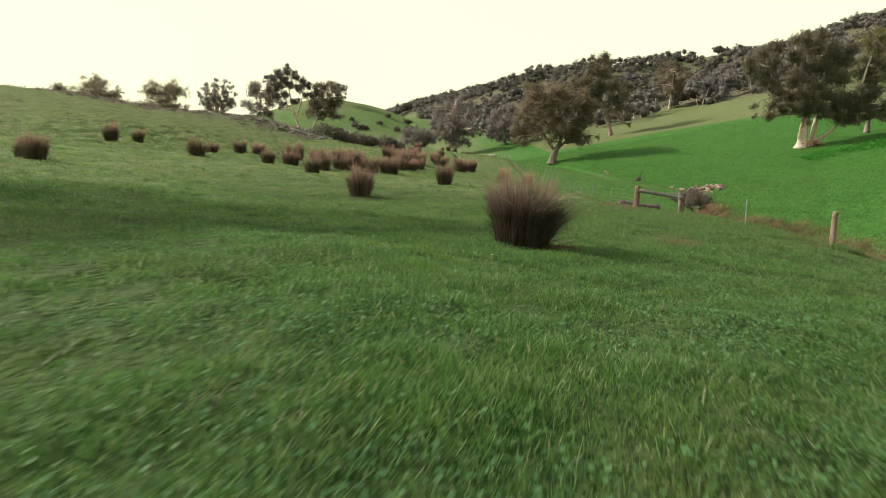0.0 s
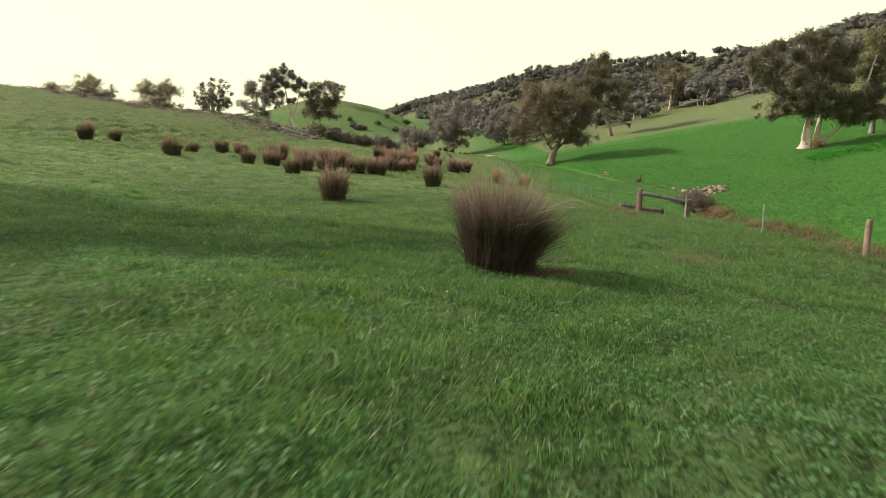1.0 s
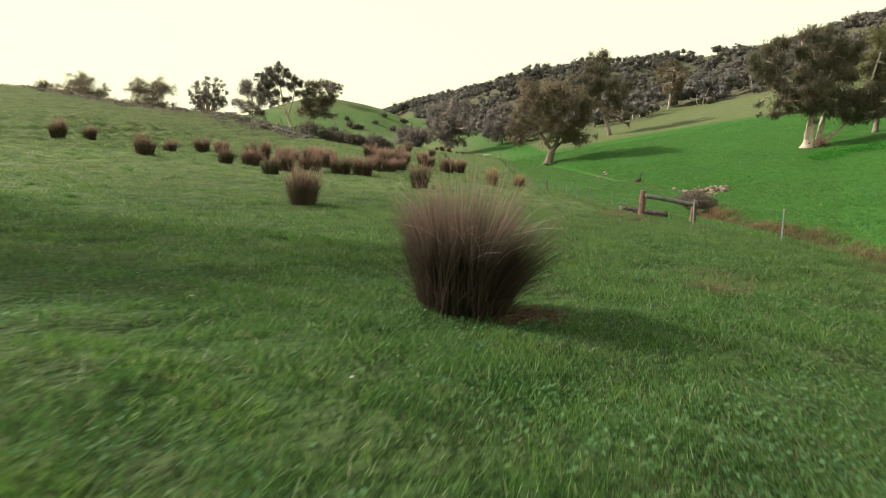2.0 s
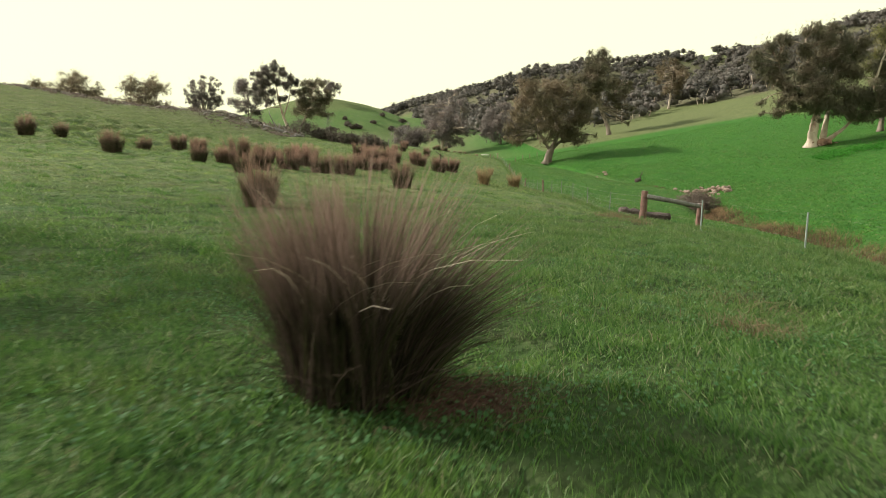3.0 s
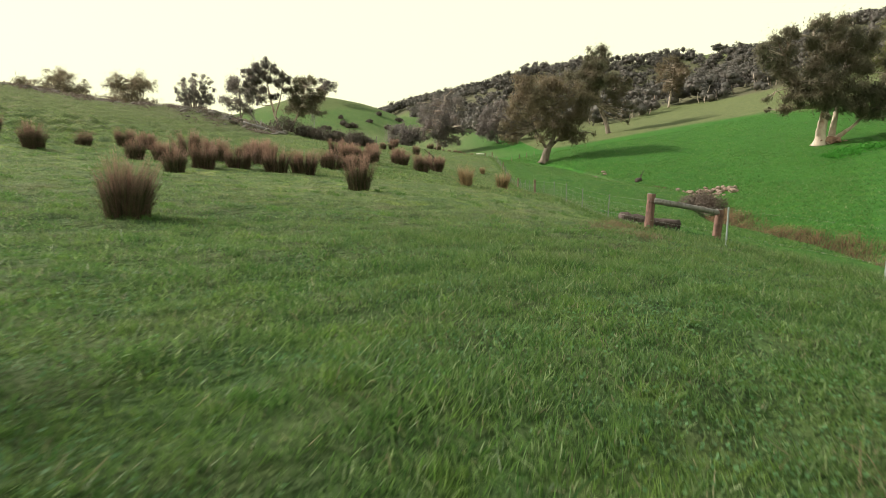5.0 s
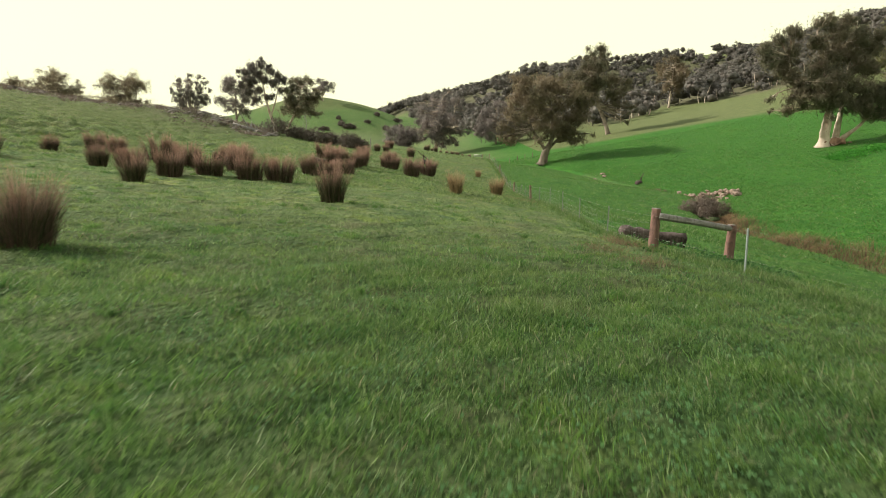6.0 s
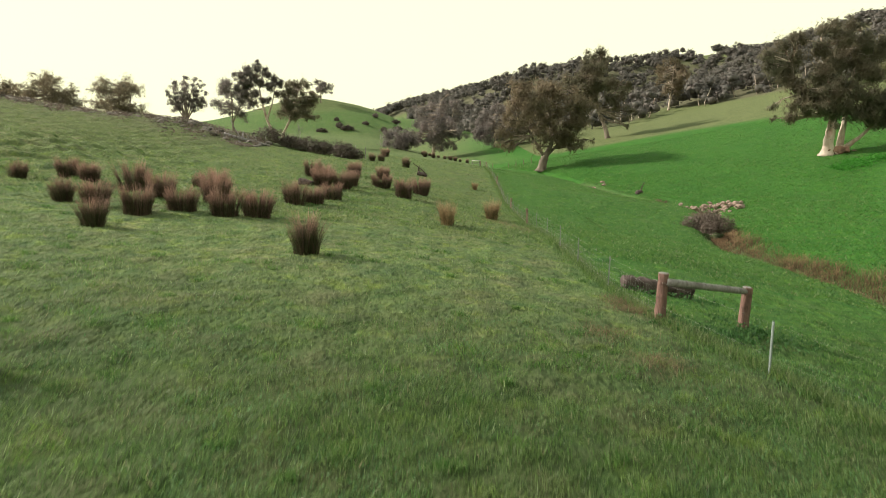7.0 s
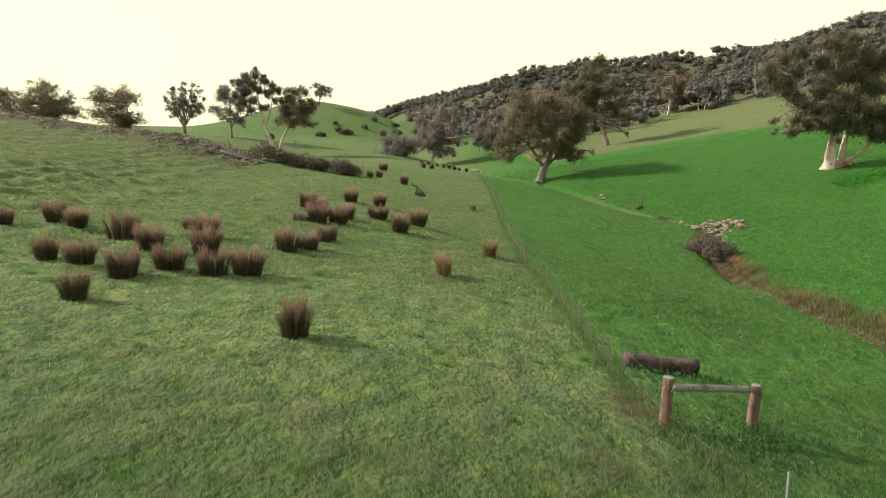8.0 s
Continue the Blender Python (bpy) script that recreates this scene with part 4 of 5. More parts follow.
# ---- trees ----
def gum_tree(m, trunks, clumps, leaves, size, bark, leaf, label, seed, group="", droop=0.5, twigs=3, bark_limbs=None):
    """A gum tree. trunks: lines of (x, y, z, radius). clumps: (x, y, z, radius) of foliage, each carried by a limb."""
    rng = np.random.default_rng(seed)
    ob = thing("gum_tree", m, label, "tree", group)
    anchors = []
    for line in trunks:
        t = Tubes()
        line = np.array(line, float)
        s = np.linspace(0, len(line) - 1, 6 * (len(line) - 1) + 1)
        dense = np.stack([np.interp(s, np.arange(len(line)), line[:, k]) for k in range(4)], 1)
        k = np.arange(len(s))
        dense[1:-1, :3] = (dense[:-2, :3] + 2 * dense[1:-1, :3] + dense[2:, :3]) / 4 + rng.normal(size=(len(s) - 2, 3)) * line[0, 3] * 0.025
        dense[:2, 3] *= (1.45, 1.15)
        t.add(dense[:, :3], dense[:, 3] * 0.78, 14, 0.10, rng)
        part("trunk", t.mesh("trunk", bark), None, ob)
        anchors += list(dense[len(dense) // 2 :])
    anchors = np.array(anchors)
    limbs = Tubes()
    full = []
    for cx, cy, cz, r in clumps:
        full.append((cx, cy, cz, r * 0.82))
        for _ in range(2):
            d = rng.normal(size=3) * [0.75, 0.75, 0.5] * r
            full.append((cx + d[0], cy + d[1], max(cz + d[2], 1.2), r * rng.uniform(0.38, 0.66)))
    clumps = full
    pts, faces_out = [], []
    area = sum(c[3] ** 2 for c in clumps)
    for cx, cy, cz, r in clumps:
        c = np.array([cx, cy, cz], float)
        a = anchors[np.argmin(np.linalg.norm(anchors[:, :3] - c, axis=1) + np.maximum(0, anchors[:, 2] - cz) * 1.5)]
        far = np.linalg.norm(c - a[:3])
        line = bend(a[:3], c, 8, 0.05, rng)
        r0 = min(a[3] * 0.75, 0.06 + 0.028 * far)
        limbs.add(line, np.linspace(r0, 0.05, 8), 7, 0.06, rng)
        # lumps of leaf sprays at the ends of twigs
        for _ in range(max(4, int(twigs * r * 2.6))):
            d = rng.normal(size=3)
            d /= np.linalg.norm(d)
            e = c + d * r * rng.uniform(0.3, 1.15) * [1, 1, 0.75]
            limbs.add(bend(line[rng.integers(4, 8)], e, 4, 0.1, rng), (0.05, 0.035, 0.025, 0.012), 4)
            k = max(6, int(1.1 * leaves * r * r / area / max(4, int(twigs * r * 2.6))))
            spread = rng.normal(size=(k, 3)) * r * 0.33 * rng.uniform(0.7, 1.35, 3) * np.where(rng.random((k, 1)) < 0.10, 1.8, 0.95)
            hang = rng.random(k) < 0.30
            spread[:, 2] -= (0.10 + hang * rng.exponential(0.45, k)) * r * droop
            pts.append(e + spread)
            faces_out.append(spread + 0.8 * (e - c) + [0, 0, 0.35 * r])
    tagged(part("branchwork", limbs.mesh("branchwork", bark_limbs or bark), None, ob), kind="stuff")
    out = np.concatenate(faces_out)
    v, q = cards(np.concatenate(pts), 1.15 * size, rng, 1.2 + droop, 0.42, out, 0.5)
    part("crown", soften(mesh_of("crown", v, q, None, leaf), out), None, ob)
    return ob


def crown(wide, low, high, n, rng, r=(1.4, 2.4), deep=None, shape=1.0):
    """Foliage clumps that fill a rounded crown, denser towards its outside."""
    out = []
    for _ in range(n):
        th, u = rng.uniform(0, 2 * math.pi), rng.uniform(-0.95, 1)
        k = rng.uniform(0.35, 1.0) ** 0.7
        ring = math.sqrt(max(0.05, 1 - u * u)) ** shape
        out.append((wide * k * ring * math.cos(th), (deep or wide) * k * ring * math.sin(th), (low + high) / 2 + (high - low) / 2 * u * k, rng.uniform(*r)))
    return out


def big_gum():
    """The old river gum on the right slope: two pale trunks and a leaning split one."""
    rng = np.random.default_rng(61)
    trunks = [
        [(-1.5, 0, -0.4, 1.25), (-1.40, 0, 1.5, 1.02), (-1.0, 0.1, 4.2, 0.86), (-0.5, 0.3, 8, 0.5), (-2.5, 1.0, 13, 0.3), (-3.5, 1.0, 18, 0.16)],
        [(0.7, 0.5, -0.4, 0.95), (0.9, 0.6, 2.0, 0.72), (1.2, 0.7, 4.6, 0.52), (2.0, 1.2, 9.5, 0.4), (2.8, 1.6, 15, 0.22), (3.4, 1.8, 20, 0.12)],
        [(-0.4, -0.5, -0.4, 0.85), (1.0, -0.6, 0.9, 0.55), (3.4, -0.8, 2.8, 0.32), (6.0, -0.8, 5.5, 0.28), (8.2, -0.6, 11, 0.26), (9.6, -0.4, 16, 0.16)],
        [(-0.8, 0.6, 6.5, 0.30), (-4.0, 0.4, 8.5, 0.24), (-7.5, 0.2, 10.8, 0.18), (-8.2, 0.2, 14.2, 0.13)],
    ]
    cl = [(-9.5, 0, 13.5, 2.0), (-10.8, 0.5, 16, 1.8), (-8, 1, 17.5, 2.1), (-6.5, -0.5, 11.0, 1.7), (-5.5, 1.5, 15.5, 2.2), (-6.0, 0, 19.0, 2.0), (-3.5, -1, 12.5, 2.2),
          (-3.0, 0.5, 17.0, 2.4), (-3.2, 0, 21.0, 2.0), (-0.5, -1.5, 10.0, 2.1), (0.0, 1.0, 14.5, 2.5), (0.3, 0.0, 19.0, 2.4), (0.6, 0.5, 21.0, 1.8), (2.6, -1.8, 9.2, 2.2),
          (3.4, -0.5, 13.0, 2.4), (3.8, 0.5, 17.5, 2.4), (4.5, 0.5, 19.2, 1.9), (5.6, -1.2, 8.2, 2.0), (8.0, -1.4, 7.2, 2.1), (10.2, -1.4, 7.4, 1.7), (6.6, 0.4, 12.0, 1.9),
          (-2.2, -2.2, 7.4, 2.0), (0.6, -2.2, 7.2, 1.9), (3.2, -2.0, 6.6, 1.8), (-5.0, -1.5, 8.6, 1.8), (-8.2, -0.5, 12.0, 1.7), (-1.5, 2.5, 12.0, 2.2), (2.0, 3.0, 16.0, 2.4), (-7.4, 2.0, 13.0, 1.9), (-4.5, -1, 6.4, 1.5), (-6.8, -1, 7.4, 1.5), (-1.2, -2.6, 6.1, 1.4), (1.6, -2.6, 5.9, 1.4), (4.8, -1.8, 5.5, 1.6), (-5.6, -1.5, 8.8, 2.0), (-3.4, -2.2, 7.2, 1.8), (-2.0, -2.6, 9.4, 2.2), (-6.4, 0, 6.0, 1.2), (8.2, -1.6, 9.0, 2.2), (11.0, -1, 9.2, 2.2), (12.6, 0, 6.8, 1.8), (14.6, 0, 5.6, 1.2), (11.5, 0.5, 12.5, 2.2), (12.0, 0.5, 16.0, 2.0), (7.6, -1.6, 5.0, 1.7), (10.4, -1.2, 5.4, 1.5), (7.3, 1.0, 16.2, 2.2), (7.6, 1.0, 18.4, 1.8)]
    old = gum_tree(spot(67.5, 119.2), trunks, [(x - (1.3 if x < -4 else 0.5 if x < 4 else 1.2), y, min(z, 12 + (z - 12) * 0.84) if z > 12 else z, r * (0.95 if z < 15 else 0.82)) for x, y, z, r in cl], 58000, 0.24, BARK_WHITE, LEAF_GUM, "old river gum with thick cream trunks and hanging olive foliage", 61, twigs=4)
    flare = rock_mesh(66, 0.75)
    flare.materials.append(BARK_RED)
    for dx, dy, s in ((-0.1, -0.9, 1.3), (1.1, -0.7, 1.25), (-1.4, -0.6, 0.8), (2.4, -0.7, 0.6)):
        part("root_flare", flare, None, old, "swollen red-brown root flare").matrix_local = pose(dx, dy, 0.25 * s, 0, 0, 70 * dx) @ Matrix.Diagonal((s, s * 0.8, s * 0.9, 1))
    light = [(0, 0, 9.5, 2.0), (-2.2, 1, 11.8, 2.1), (2.4, 0, 12.0, 2.4), (0.2, 0.5, 14.5, 2.6), (4.8, 0.5, 13.5, 2.2), (-1.8, 0, 16.8, 2.0), (2.6, 0.5, 17.6, 2.4), (5.4, 0, 17.0, 2.0), (7.2, 0.4, 15.2, 1.8), (4.0, 0, 9.8, 1.6)]
    gum_tree(spot(80.0, 122.5), [[(0, 0, -0.4, 0.6), (0.2, 0, 4, 0.42), (-0.4, 0.2, 9, 0.3), (0.8, 0.2, 15, 0.14)]], light, 9500, 0.25, BARK_GREY, LEAF_LIGHT,
             "gum tree with fresh yellow-green foliage beside the old gum", 62)


def creek_gums():
    rng = np.random.default_rng(64)
    trunks = [[(-0.2, 0, -0.4, 1.25), (0.3, 0, 2.2, 0.95), (1.8, 0.2, 5.0, 0.55), (1.5, 0.4, 9, 0.36), (1.0, 0.4, 15, 0.15)],
              [(0.0, 0.2, 0.4, 0.6), (1.0, 0.5, 3.0, 0.45), (4.0, 0.8, 6.0, 0.3), (6.5, 0.8, 9.5, 0.2)],
              [(0.3, 0, 2.8, 0.42), (-2.5, -0.3, 7.0, 0.3), (-4.5, -0.3, 12, 0.18)]]
    cl = [(x + 1.6, y, z, r) for x, y, z, r in crown(9.0, 5.0, 20.5, 44, rng, (1.4, 2.3), 7)] + [(-8.0, 0, 5.4, 1.6), (-8.6, 0.5, 7.5, 1.8), (-7.0, -1, 4.6, 1.3), (6.2, -1, 4.6, 1.4), (8.0, -0.8, 5.2, 1.4), (4.2, -1.6, 5.6, 1.5)]
    gum_tree(spot(25.2, 149.8), trunks, cl, 26000, 0.27, BARK_GREY, LEAF_BROWN, "spreading creek gum with dense brownish olive crown", 64, twigs=4)
    trunks = [[(0.5, 0, -0.4, 0.8), (-0.6, 0, 3.5, 0.6), (-2.8, 0, 8, 0.45), (-3.4, 0, 13, 0.3), (-4.0, 0, 20, 0.14)],
              [(-2.6, 0, 7.5, 0.4), (1.0, 0, 12, 0.3), (4.5, 0, 17, 0.18)]]
    cl = [c for c in crown(9.5, 9, 25.5, 34, rng, (1.5, 2.4), 7)] + [(5.8, 0, 6.0, 1.0), (5.8, 0, 3.8, 0.9), (6.4, 0, 8.0, 1.3)]
    cl = [(x - 2.5, y, z, r) for x, y, z, r in cl[:34]] + cl[34:]
    gum_tree(spot(52.9, 206.5), trunks, cl + [(-7, 0, 9.5, 1.8), (3.0, -0.5, 9.0, 1.6), (-4.5, -1, 11.0, 1.9), (0.5, -1, 12.0, 2.0), (-9.0, 0, 12.5, 1.8)], 21000, 0.32, BARK_GREY, LEAF_GUM, "tall gum with pale forked limbs behind the creek gum", 65, twigs=3)


def simple_gum(x, y, wide, low, high, n, leaves, size, leaf, bark, label, seed, lean=0.0, group="", up=0.0, r=(1.3, 2.2)):
    rng = np.random.default_rng(seed)
    high -= at(x, y)
    low -= at(x, y)
    k = high / 18
    trunks = [[(0, 0, -0.5, 0.45 * k + 0.1), (lean * 0.4, 0, high * 0.22, 0.36 * k), (lean, 0, high * 0.5, 0.25 * k), (lean * 1.3, 0, high * 0.85, 0.1)],
              [(lean * 0.3, 0, high * 0.18, 0.3 * k), (lean + wide * 0.4, 0.3, high * 0.5, 0.2 * k), (lean + wide * 0.5, 0.3, high * 0.72, 0.08)]]
    cl = [(a + lean, b, c, d) for a, b, c, d in crown(wide, low, high, n, rng, r)]
    return gum_tree(spot(x, y, up), trunks, cl, leaves, size, bark, leaf, label, seed, group)


def upright_gum(x, y):
    """Steep limbs fan up from a short trunk, each with foliage along its upper half."""
    rng = np.random.default_rng(74)
    trunks = [[(0, 0, -0.5, 0.85), (0, 0, 3.2, 0.7), (0.2, 0, 9.0, 0.42), (0.0, 0, 19.5, 0.10)]]
    cl = []
    for reach, top in ((-7.6, 15.0), (-5.4, 17.0), (-3.0, 19.0), (-1.2, 21.0), (2.4, 18.2), (3.8, 20.0), (6.2, 17.4), (8.0, 14.2)):
        deep = rng.uniform(-3, 3)
        trunks.append([(0, 0, 2.6, 0.42), (reach * 0.45, deep * 0.4, 2.6 + (top - 2.6) * 0.5, 0.26), (reach, deep, top - 0.8, 0.07)])
        for k in np.linspace(0.45, 1.0, 5):
            cl.append((reach * (0.1 + 0.9 * k) + rng.normal() * 0.5, deep * k, 2.6 + (top - 2.6) * k, 1.75 - 0.6 * k + 0.3 * rng.random()))
    cl = [(a, b, c * 0.9, r) for a, b, c, r in cl]
    trunks = [[(a, b, c * 0.9, r) for a, b, c, r in line] for line in trunks]
    return gum_tree(spot(x, y), trunks, cl, 11000, 0.30, BARK_GREY, LEAF_GREY, "upright gum tree with steep limbs and split crown", 74, droop=0.1)


def skyline_gums():
    """The trees along the far side of the stony hill and at the foot of the green hill."""
    trunks = [[(0, 0, -0.5, 0.75), (-1.2, 0, 5, 0.58), (-2.8, 0, 10, 0.46), (-4.0, 0, 16, 0.32), (-5.0, 0, 24, 0.15)],
              [(-2.6, 0, 9, 0.35), (-0.6, 0, 15, 0.25), (0.5, 0, 21, 0.14)], [(-5.0, 0, 13.5, 0.3), (-9, 0, 18, 0.2), (-11, 0, 21, 0.1)]]
    cl = [(-10.4, 0, 24.5, 1.7), (-8.2, 0.5, 26.5, 1.7), (-5.2, 0, 27, 1.9), (-2.2, 0, 25, 1.7), (0.3, 0, 23.6, 1.6), (2.2, 0, 22.0, 1.4), (-7.8, 0, 22, 1.8), (-4.4, 0.4, 22.3, 1.9), (-1.2, 0, 20.4, 1.7),
          (-9.2, 0, 18.2, 1.5), (-11.4, 0, 20.5, 1.4), (-5.8, 0, 18.6, 1.5), (1.2, 0, 18.0, 1.3), (-7.2, 0, 14.6, 1.4), (-3.6, 0.4, 16.0, 1.4), (-6.6, -0.4, 24.5, 1.6), (-9.0, 0.4, 21.0, 1.4)]
    cl = [(x, y, z * 0.89, r) for x, y, z, r in cl]
    trunks = [[(x, y, z * 0.89, r) for x, y, z, r in line] for line in trunks]
    gum_tree(spot(-48.6, 221), trunks, cl, 15000, 0.32, BARK_WHITE, LEAF_GREY, "tall ghostly gum with leaning white trunk and open crown", 71)
    trunks = [[(0, 0, -0.5, 0.75), (1.4, 0, 4, 0.55), (3.8, 0, 8.5, 0.42), (5.2, 0, 13, 0.25), (6.5, 0, 17, 0.12)]]
    rng = np.random.default_rng(72)
    cl = [(x + 5.2, y, z, r) for x, y, z, r in crown(6.8, 7.5, 20.5, 26, rng, (1.5, 2.4), 5)] + [(12, 0, 15, 1.6), (10.8, 0, 9.0, 1.5)]
    gum_tree(spot(-47.6, 221.5), trunks, cl, 13000, 0.32, BARK_WHITE, LEAF_GUM, "gum leaning out from the same foot with dense dark crown", 72)
    # low and high: the foot and top of the crown over the datum
    simple_gum(-72, 252, 8.2, 14.0, 28.5, 26, 9000, 0.34, LEAF_GREY, BARK_GREY, "gum tree on the skyline with open grey crown", 73, r=(1.6, 2.6))
    upright_gum(-93, 262)
    simple_gum(-82, 190, 6.4, 10.5, 21.8, 40, 13000, 0.26, LEAF_BROWN, BARK_GREY, "rounded gum tree behind the stony rise", 75, r=(1.5, 2.4))
    simple_gum(-114.5, 212, 10.0, 13.0, 24.5, 56, 15000, 0.28, LEAF_BROWN, BARK_GREY, "broad low gum tree on the skyline", 76, r=(1.5, 2.5))
    simple_gum(-126, 214, 6.5, 14.0, 23.0, 18, 6500, 0.32, LEAF_BROWN, BARK_GREY, "low gum tree on the skyline", 78, r=(1.5, 2.5))
    simple_gum(-72, 425, 6.0, 36.0, 47.0, 16, 3500, 0.45, LEAF_GREY, BARK_GREY, "gum tree near the top of the green hill", 77, r=(1.6, 2.4))


def valley_gums():
    simple_gum(1.0, 232, 10.0, 3.0, 20.5, 40, 15000, 0.38, LEAF_GREY, BARK_WHITE, "grey-leaved gum with leaning pale trunk on the valley floor", 81, 2.0, r=(1.8, 2.8))
    simple_gum(-11, 236, 6.5, 1.8, 10.5, 22, 7000, 0.36, LEAF_GREY, BARK_GREY, "bushy grey gum sapling on the valley floor", 82, r=(1.5, 2.4))
    simple_gum(23, 245, 8.5, 4.0, 18.0, 30, 11000, 0.38, LEAF_GREY, BARK_GREY, "gum tree on the valley floor", 83, r=(1.7, 2.6))
    simple_gum(36, 240, 7.5, 5.0, 19.0, 26, 9500, 0.38, LEAF_GUM, BARK_GREY, "gum tree on the valley floor", 84, r=(1.7, 2.6))
    simple_gum(100.5, 291, 6.5, 23.0, 40.0, 26, 9000, 0.42, LEAF_BROWN, BARK_WHITE, "brown-leaved gum with bright white trunk at the wood's edge", 85, 1.0, r=(1.6, 2.5))
    for x, y, w, h, seed in ((269, 598, 6.5, 13.0, 86), (258, 600, 3.5, 6.5, 87), (250, 602, 4.0, 8.0, 88)):
        simple_gum(x, y, w, at(x, y) + 3.0, at(x, y) + h, 18, 2800, 0.55, LEAF_FAR, BARK_GREY, "lone tree on the bare ridge top", seed, r=(1.6, 2.4))


def shade_gums():
    """Two gums added out of view on the rise, which shade the grass at the start of the path."""
    for k, (x, y, w, h, leaves) in enumerate(((-27.0, 16.5, 7.5, 20, 470), (-23.5, 1.5, 7, 18, 450))):
        simple_gum(x, y, w, at(x, y) + 3.0, at(x, y) + h, 17, leaves, 0.36, LEAF_GUM, BARK_GREY, "gum tree out of view, added to shade the pasture", 90 + k, r=(1.8, 2.8))


big_gum()
creek_gums()
skyline_gums()
valley_gums()
shade_gums()


# ---- woods ----
def ridge_rise(x, y):
    return height(x, y) - creek_z(y)


def woods():
    """The gum woods on the ridge across the valley, one mesh of many small leaf sprays."""
    rng = np.random.default_rng(100)
    n = 13000
    x, y = rng.uniform(-140, 560, n), rng.uniform(200, 760, n)
    d = x - creek_x(y)
    edge = wood_edge(x)
    rise = ridge_rise(x, y)
    keep = (y > edge + 2) & ((d > 14) | ((y > 600) & (x > -90))) & ((rise > 9) | (y > 300)) & (rise > 5)
    keep &= wood_gaps(x, y) + 0.25 * rng.random(n) < 0.6
    keep &= np.hypot(x, y) < 780
    x, y = x[keep], y[keep]
    x, y = x[:4800], y[:4800]
    ico = np.array([(p, q * 1.618, 0) for p in (-1, 1) for q in (-1, 1)], float)
    ico = np.concatenate([ico, ico[:, [2, 0, 1]], ico[:, [1, 2, 0]]]) / 1.902
    gap = np.linalg.norm(ico[:, None] - ico[None], axis=2) < 1.2
    tri = np.array([t for t in itertools.combinations(range(12), 3) if gap[t[0], t[1]] and gap[t[1], t[2]] and gap[t[0], t[2]]])
    out = np.einsum("ij,ij->i", np.cross(ico[tri[:, 1]] - ico[tri[:, 0]], ico[tri[:, 2]] - ico[tri[:, 0]]), ico[tri[:, 0]]) > 0
    tri = np.where(out[:, None], tri, tri[:, ::-1])
    pts, outs, sizes, core = [], [], [], []
    for a, b, z in zip(x, y, height(x, y)):
        tall, wide = rng.uniform(5.0, 9.5), rng.uniform(3.4, 6.2)
        for j in range(3):
            c = np.array([a, b, z + tall - wide * 0.7]) + rng.normal(size=3) * [wide * 0.42, wide * 0.42, wide * 0.22]
            r, k = wide * rng.uniform(0.46, 0.72), 30
            core.append(c + ico * r * [1, 1, 0.85] * (0.45 + 0.32 * rng.random((12, 1))))
            dd = rng.normal(size=(k, 3))
            dd[:, 2] = np.abs(dd[:, 2]) * 1.2 - 0.5
            dd /= np.linalg.norm(dd, axis=1)[:, None]
            pts.append(c + dd * r * (0.66 + 0.44 * rng.random((k, 1))) * [1, 1, 0.9])
            outs.append(dd)
            sizes.append(np.full(k, 0.42 + 0.0006 * math.hypot(a, b)))
    outs = np.concatenate(outs)
    v, q = cards(np.concatenate(pts), np.concatenate(sizes)[:, None], rng, 0.5, 1.0, outs, 0.5)
    tagged(new("woods", soften(mesh_of("woods", v, q, None, LEAF_FAR), outs, 0.42)), "dense olive gum woods covering the far ridge", "woods", kind="stuff")
    faces = (tri[None] + 12 * np.arange(len(core))[:, None, None]).reshape(-1, 3)
    tagged(new("woods_canopy", mesh_of("woods_canopy", np.concatenate(core), None, faces, LEAF_FAR, True)), "shaded inner crowns of the gum woods", "woods", kind="stuff")
    # pale trunks at the near edge
    t = Tubes()
    near_edge = np.argsort(np.hypot(x, y))[:90]
    for i in near_edge:
        z = float(height(x[i], y[i]))
        t.add(bend((x[i], y[i], z - 0.4), (x[i] + rng.normal() * 1.2, y[i], z + rng.uniform(4, 7)), 5, 0.06, rng), np.linspace(0.2, 0.07, 5), 6)
    tagged(new("woods_trunks", t.mesh("woods_trunks", BARK_WHITE)), "pale trunks along the edge of the gum woods", "woods", kind="stuff")


woods()


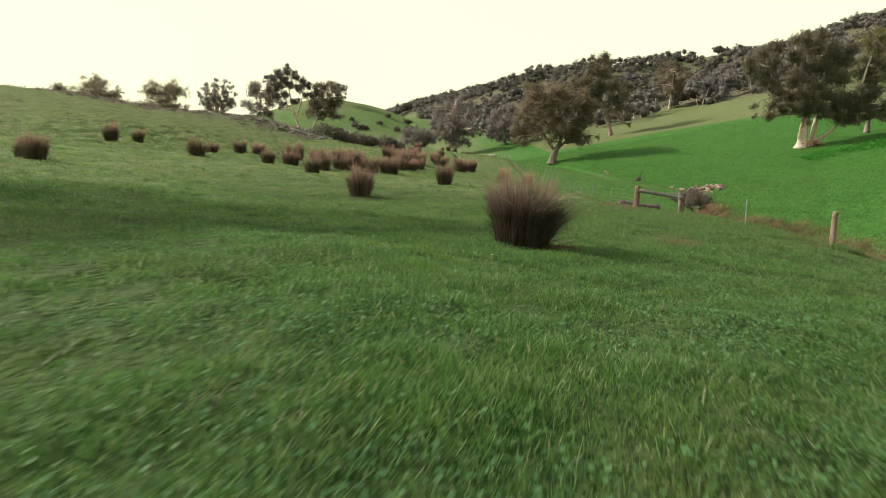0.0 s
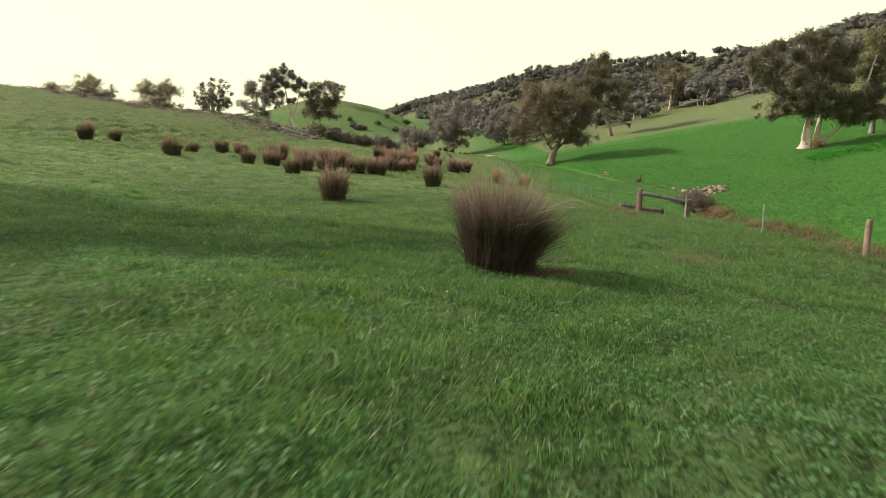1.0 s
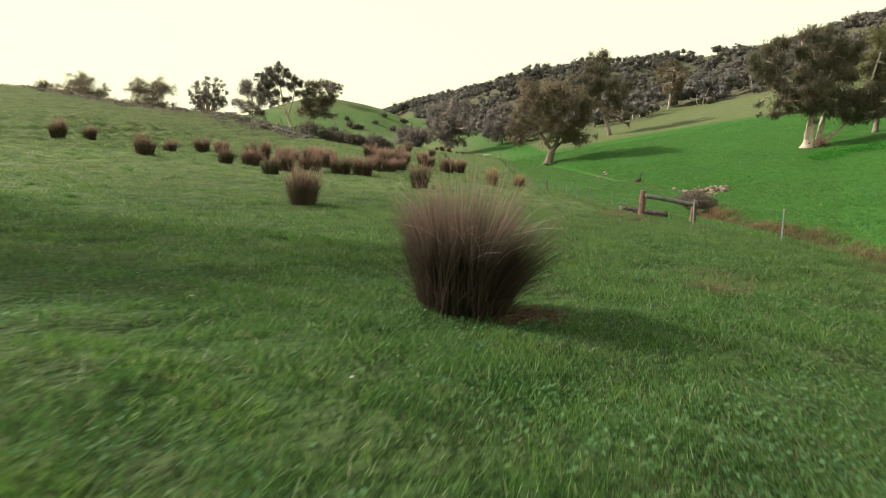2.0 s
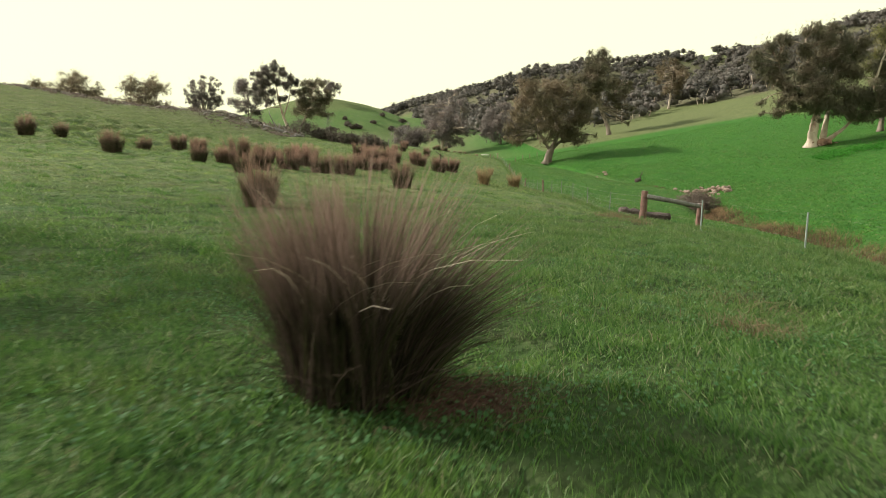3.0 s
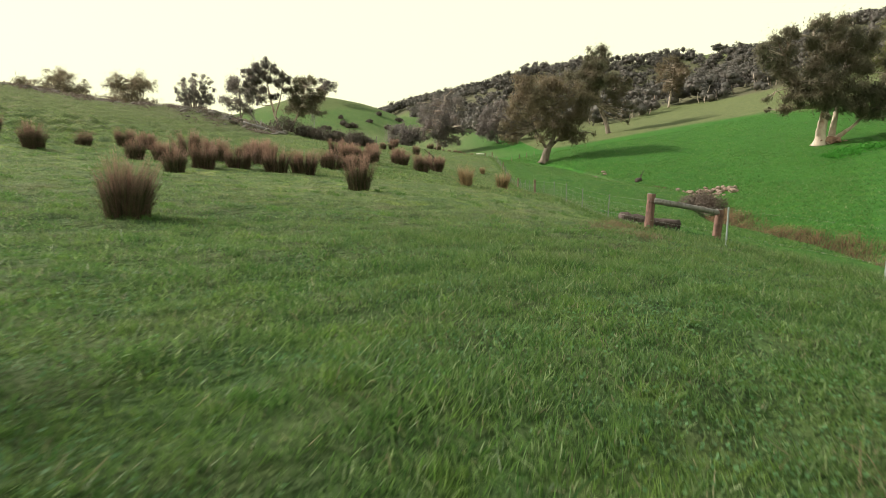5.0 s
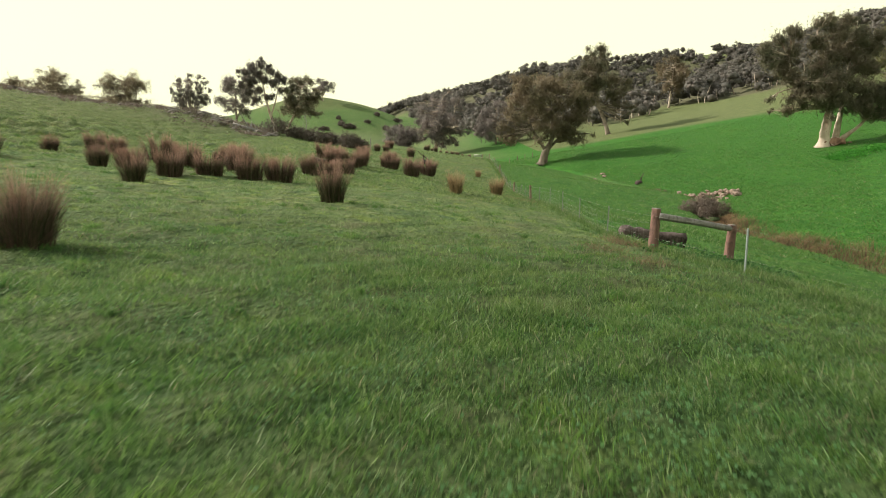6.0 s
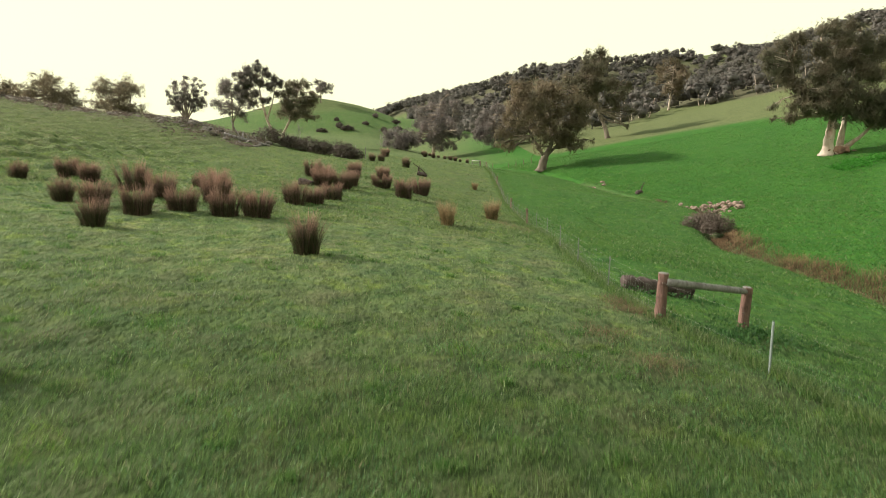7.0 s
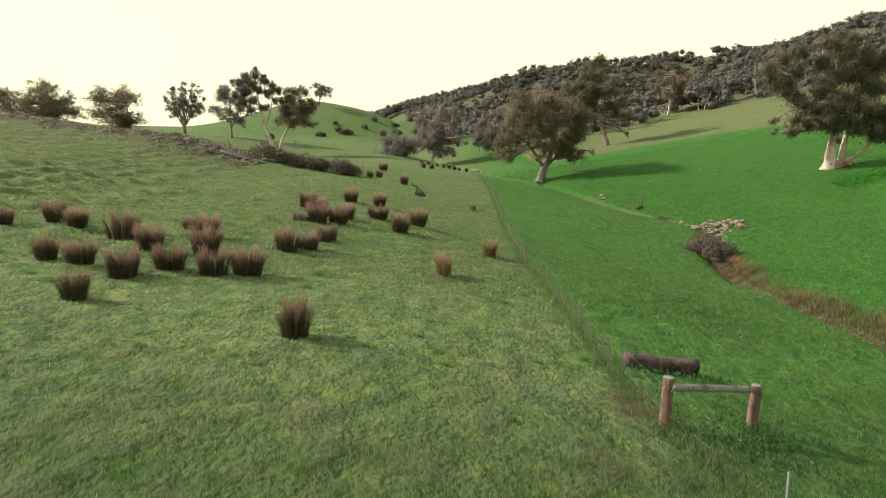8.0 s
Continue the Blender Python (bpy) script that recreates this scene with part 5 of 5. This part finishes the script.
# ---- bushes, fallen timber and stones on the left hill ----
def hill_things():
    for k, (x, y, s) in enumerate(((-20.5, 108, 1.25), (-17.4, 108.5, 1.0), (-14.8, 108, 1.2), (-12.6, 107.5, 1.0), (-10.0, 106.5, 1.25), (-8.6, 106, 0.95))):
        bush(spot(x, y, 0, 70 * k), ((0, 0, 0.8 * s, 1.25 * s), (-1.3 * s, 0.3, 0.6 * s, 0.9 * s), (1.3 * s, 0, 0.6 * s, 0.95 * s), (0.2, 0.9, 0.9 * s, 0.9 * s)), 2600, 0.13, LEAF_DARK,
             "dark scrubby bush in a row below the hill", "bush", "row of dark bushes", 110 + k)
    first = bush(spot(-60, 360), ((0, 0, 1.0, 1.6), (2.0, 0, 0.8, 1.3), (-1.8, 0.5, 0.7, 1.2)), 700, 0.4, LEAF_DARK, "dark bush dotted on the green hill", "bush", "bushes on the green hill", 120)
    rng = np.random.default_rng(121)
    for x, y in ((-52, 372), (-46, 368), (-40, 385), (-28, 380), (-20, 395), (-14, 372), (-10, 352), (-70, 300), (-24, 415), (-6, 392), (-36, 410), (-56, 385)):
        copy_thing(first, spot(x + rng.normal(), y, 0, rng.uniform(0, 360)) @ Matrix.Scale(rng.uniform(0.8, 1.35), 4))
    log("log", (-24.6, 101.5), (-19.0, 103.0), 0.30, 0.16, WOOD_GREY, "grey fallen tree with bare limbs on the hillside", 130, 5)
    log("log", (-5.6, 60.3), (-4.6, 60.0), 0.24, 0.2, WOOD_LOG, "short dark log among the rushes", 131)
    log("stump", (1.3, 93.5), (2.4, 93.2), 0.3, 0.2, WOOD_LOG, "dark broken log on the pasture", 132, 2)
    shapes = [rock_mesh(140 + k, 0.6) for k in range(5)]
    for me in shapes:
        me.materials.append(ROCK_GREY)
    for k in range(170):
        x = -20 - 52 * rng.random() ** 1.3
        y = 103.5 - 0.26 * (x + 25) + rng.normal() * 2.6
        s = rng.uniform(0.2, 0.75)
        ob = new("stone", shapes[k % 5])
        ob.matrix_world = spot(x, y, 0.05 * s, rng.uniform(0, 360)) @ Matrix.Diagonal((s * 1.3, s, s, 1))
        tagged(ob, "lichen-grey stone on the hill crest", "stone", "stones on the hill crest")


def far_things():
    """Gate rail, cross fence and small rushes up the valley; dead sapling and poles by the dark bushes; pale litter in the turf."""
    rng = np.random.default_rng(160)
    x, y = 12.3, 168.0
    gate = thing("gate", spot(x, y), "small pale timber gate at the head of the pasture", "gate")
    for dx in (-0.9, 0.9):
        p = part("post", post_mesh("post", 1.25, 0.10, 6).mesh("post", WOOD_GREY), None, gate)
        p.matrix_local = pose(dx, 0, 0)
    for k, up in enumerate((0.45, 0.75, 1.1)):
        t = Tubes()
        t.add([(-0.95, 0, up), (0, 0, up + 0.01), (0.95, 0, up)], (0.05, 0.05, 0.05) if k < 2 else (0.13, 0.13, 0.13), 8)
        part("rail", t.mesh("rail", SIGN_WHITE if k == 2 else WOOD_GREY), None, gate, "bleached white top rail" if k == 2 else "")
    cross = thing("fence", pose(0, 0, 0), "short cross fence of dark posts in the valley", "fence", "")
    me = post_mesh("post", 1.15, 0.09, 9).mesh("post", WOOD_BROWN)
    for k in range(7):
        px, py = 14.5 + 1.9 * k, 168.5 + 0.5 * k
        part("post", me, None, cross).matrix_local = pose(px, py, at(px, py), rng.normal() * 2, rng.normal() * 2, 0)
    for k in range(9):
        copy_thing(kinds_of_rush[1], spot(-1.0 + 1.5 * k + rng.normal() * 0.3, 186 + rng.normal() * 1.5, 0, 40 * k) @ Matrix.Scale(rng.uniform(0.7, 1.0), 4))
    for px, py, tall in ((-8.2, 108.5, 1.9), (-7.0, 110.5, 1.7), (-11.5, 112.0, 1.6)):
        ob = new("pole", post_mesh("pole", tall, 0.06, 17).mesh("pole", WOOD_GREY))
        ob.matrix_world = spot(px, py)
        tagged(ob, "thin weathered pole standing beside the bushes", "pole", "poles by the bushes")
    dead = thing("dead_sapling", spot(-16.6, 110.0), "bare dead sapling behind the dark bushes", "shrub")
    t = Tubes()
    t.add(bend((0, 0, -0.2), (0.1, 0, 3.4), 7, 0.04, rng), np.linspace(0.07, 0.02, 7), 6)
    part("trunk", t.mesh("trunk", WOOD_GREY), None, dead)
    t = Tubes()
    for k in range(22):
        z = rng.uniform(0.8, 3.2)
        t.add(bend((0, 0, z), (rng.normal() * 0.6, rng.normal() * 0.4, z + rng.uniform(0.4, 1.2)), 4, 0.08, rng), np.linspace(0.025, 0.008, 4), 4)
    tagged(part("branchwork", t.mesh("branchwork", WOOD_GREY), None, dead), kind="stuff")
    chip = rock_mesh(170, 0.35)
    chip.materials.append(SIGN_WHITE)
    for k in range(16):
        y = rng.uniform(7, 30)
        x = 0.25 * y + rng.normal() * (1.5 + 0.2 * y)
        s = rng.uniform(0.009, 0.017)
        ob = new("pebble", chip)
        ob.matrix_world = spot(x, y, 0.035, rng.uniform(0, 360)) @ Matrix.Diagonal((s * 1.4, s, s, 1))
        tagged(ob, "small pale pebble lying in the turf", "pebble", "pebbles in the turf")


def heath():
    """Low dead bracken and scrub between the stones of the crest."""
    rng = np.random.default_rng(150)
    n = 16000
    x = -20 - 75 * rng.random(n) ** 1.2
    y = 103.5 - 0.26 * (x + 25) + rng.normal(size=n) * 3.8 + 2 * np.sin(x * 0.7)
    keep = np.sin(x * 1.1) * np.sin(y * 0.8 + x * 0.3) + 0.5 * rng.normal(size=n) > 0.0
    x, y = x[keep], y[keep]
    n = len(x)
    p = np.stack([x, y, soil(x, y) + 0.05 + 0.4 * rng.random(n) ** 1.5], 1)
    v, q = cards(p, 0.17, rng, 0, 0.8, np.tile([0.0, -0.4, 1.0], (n, 1)), 1.0)
    tagged(new("heath", mesh_of("heath", v, q, None, LEAF_MAUVE)), "low brown scrub along the stony hill crest", "scrub", kind="stuff")


hill_things()
heath()
far_things()
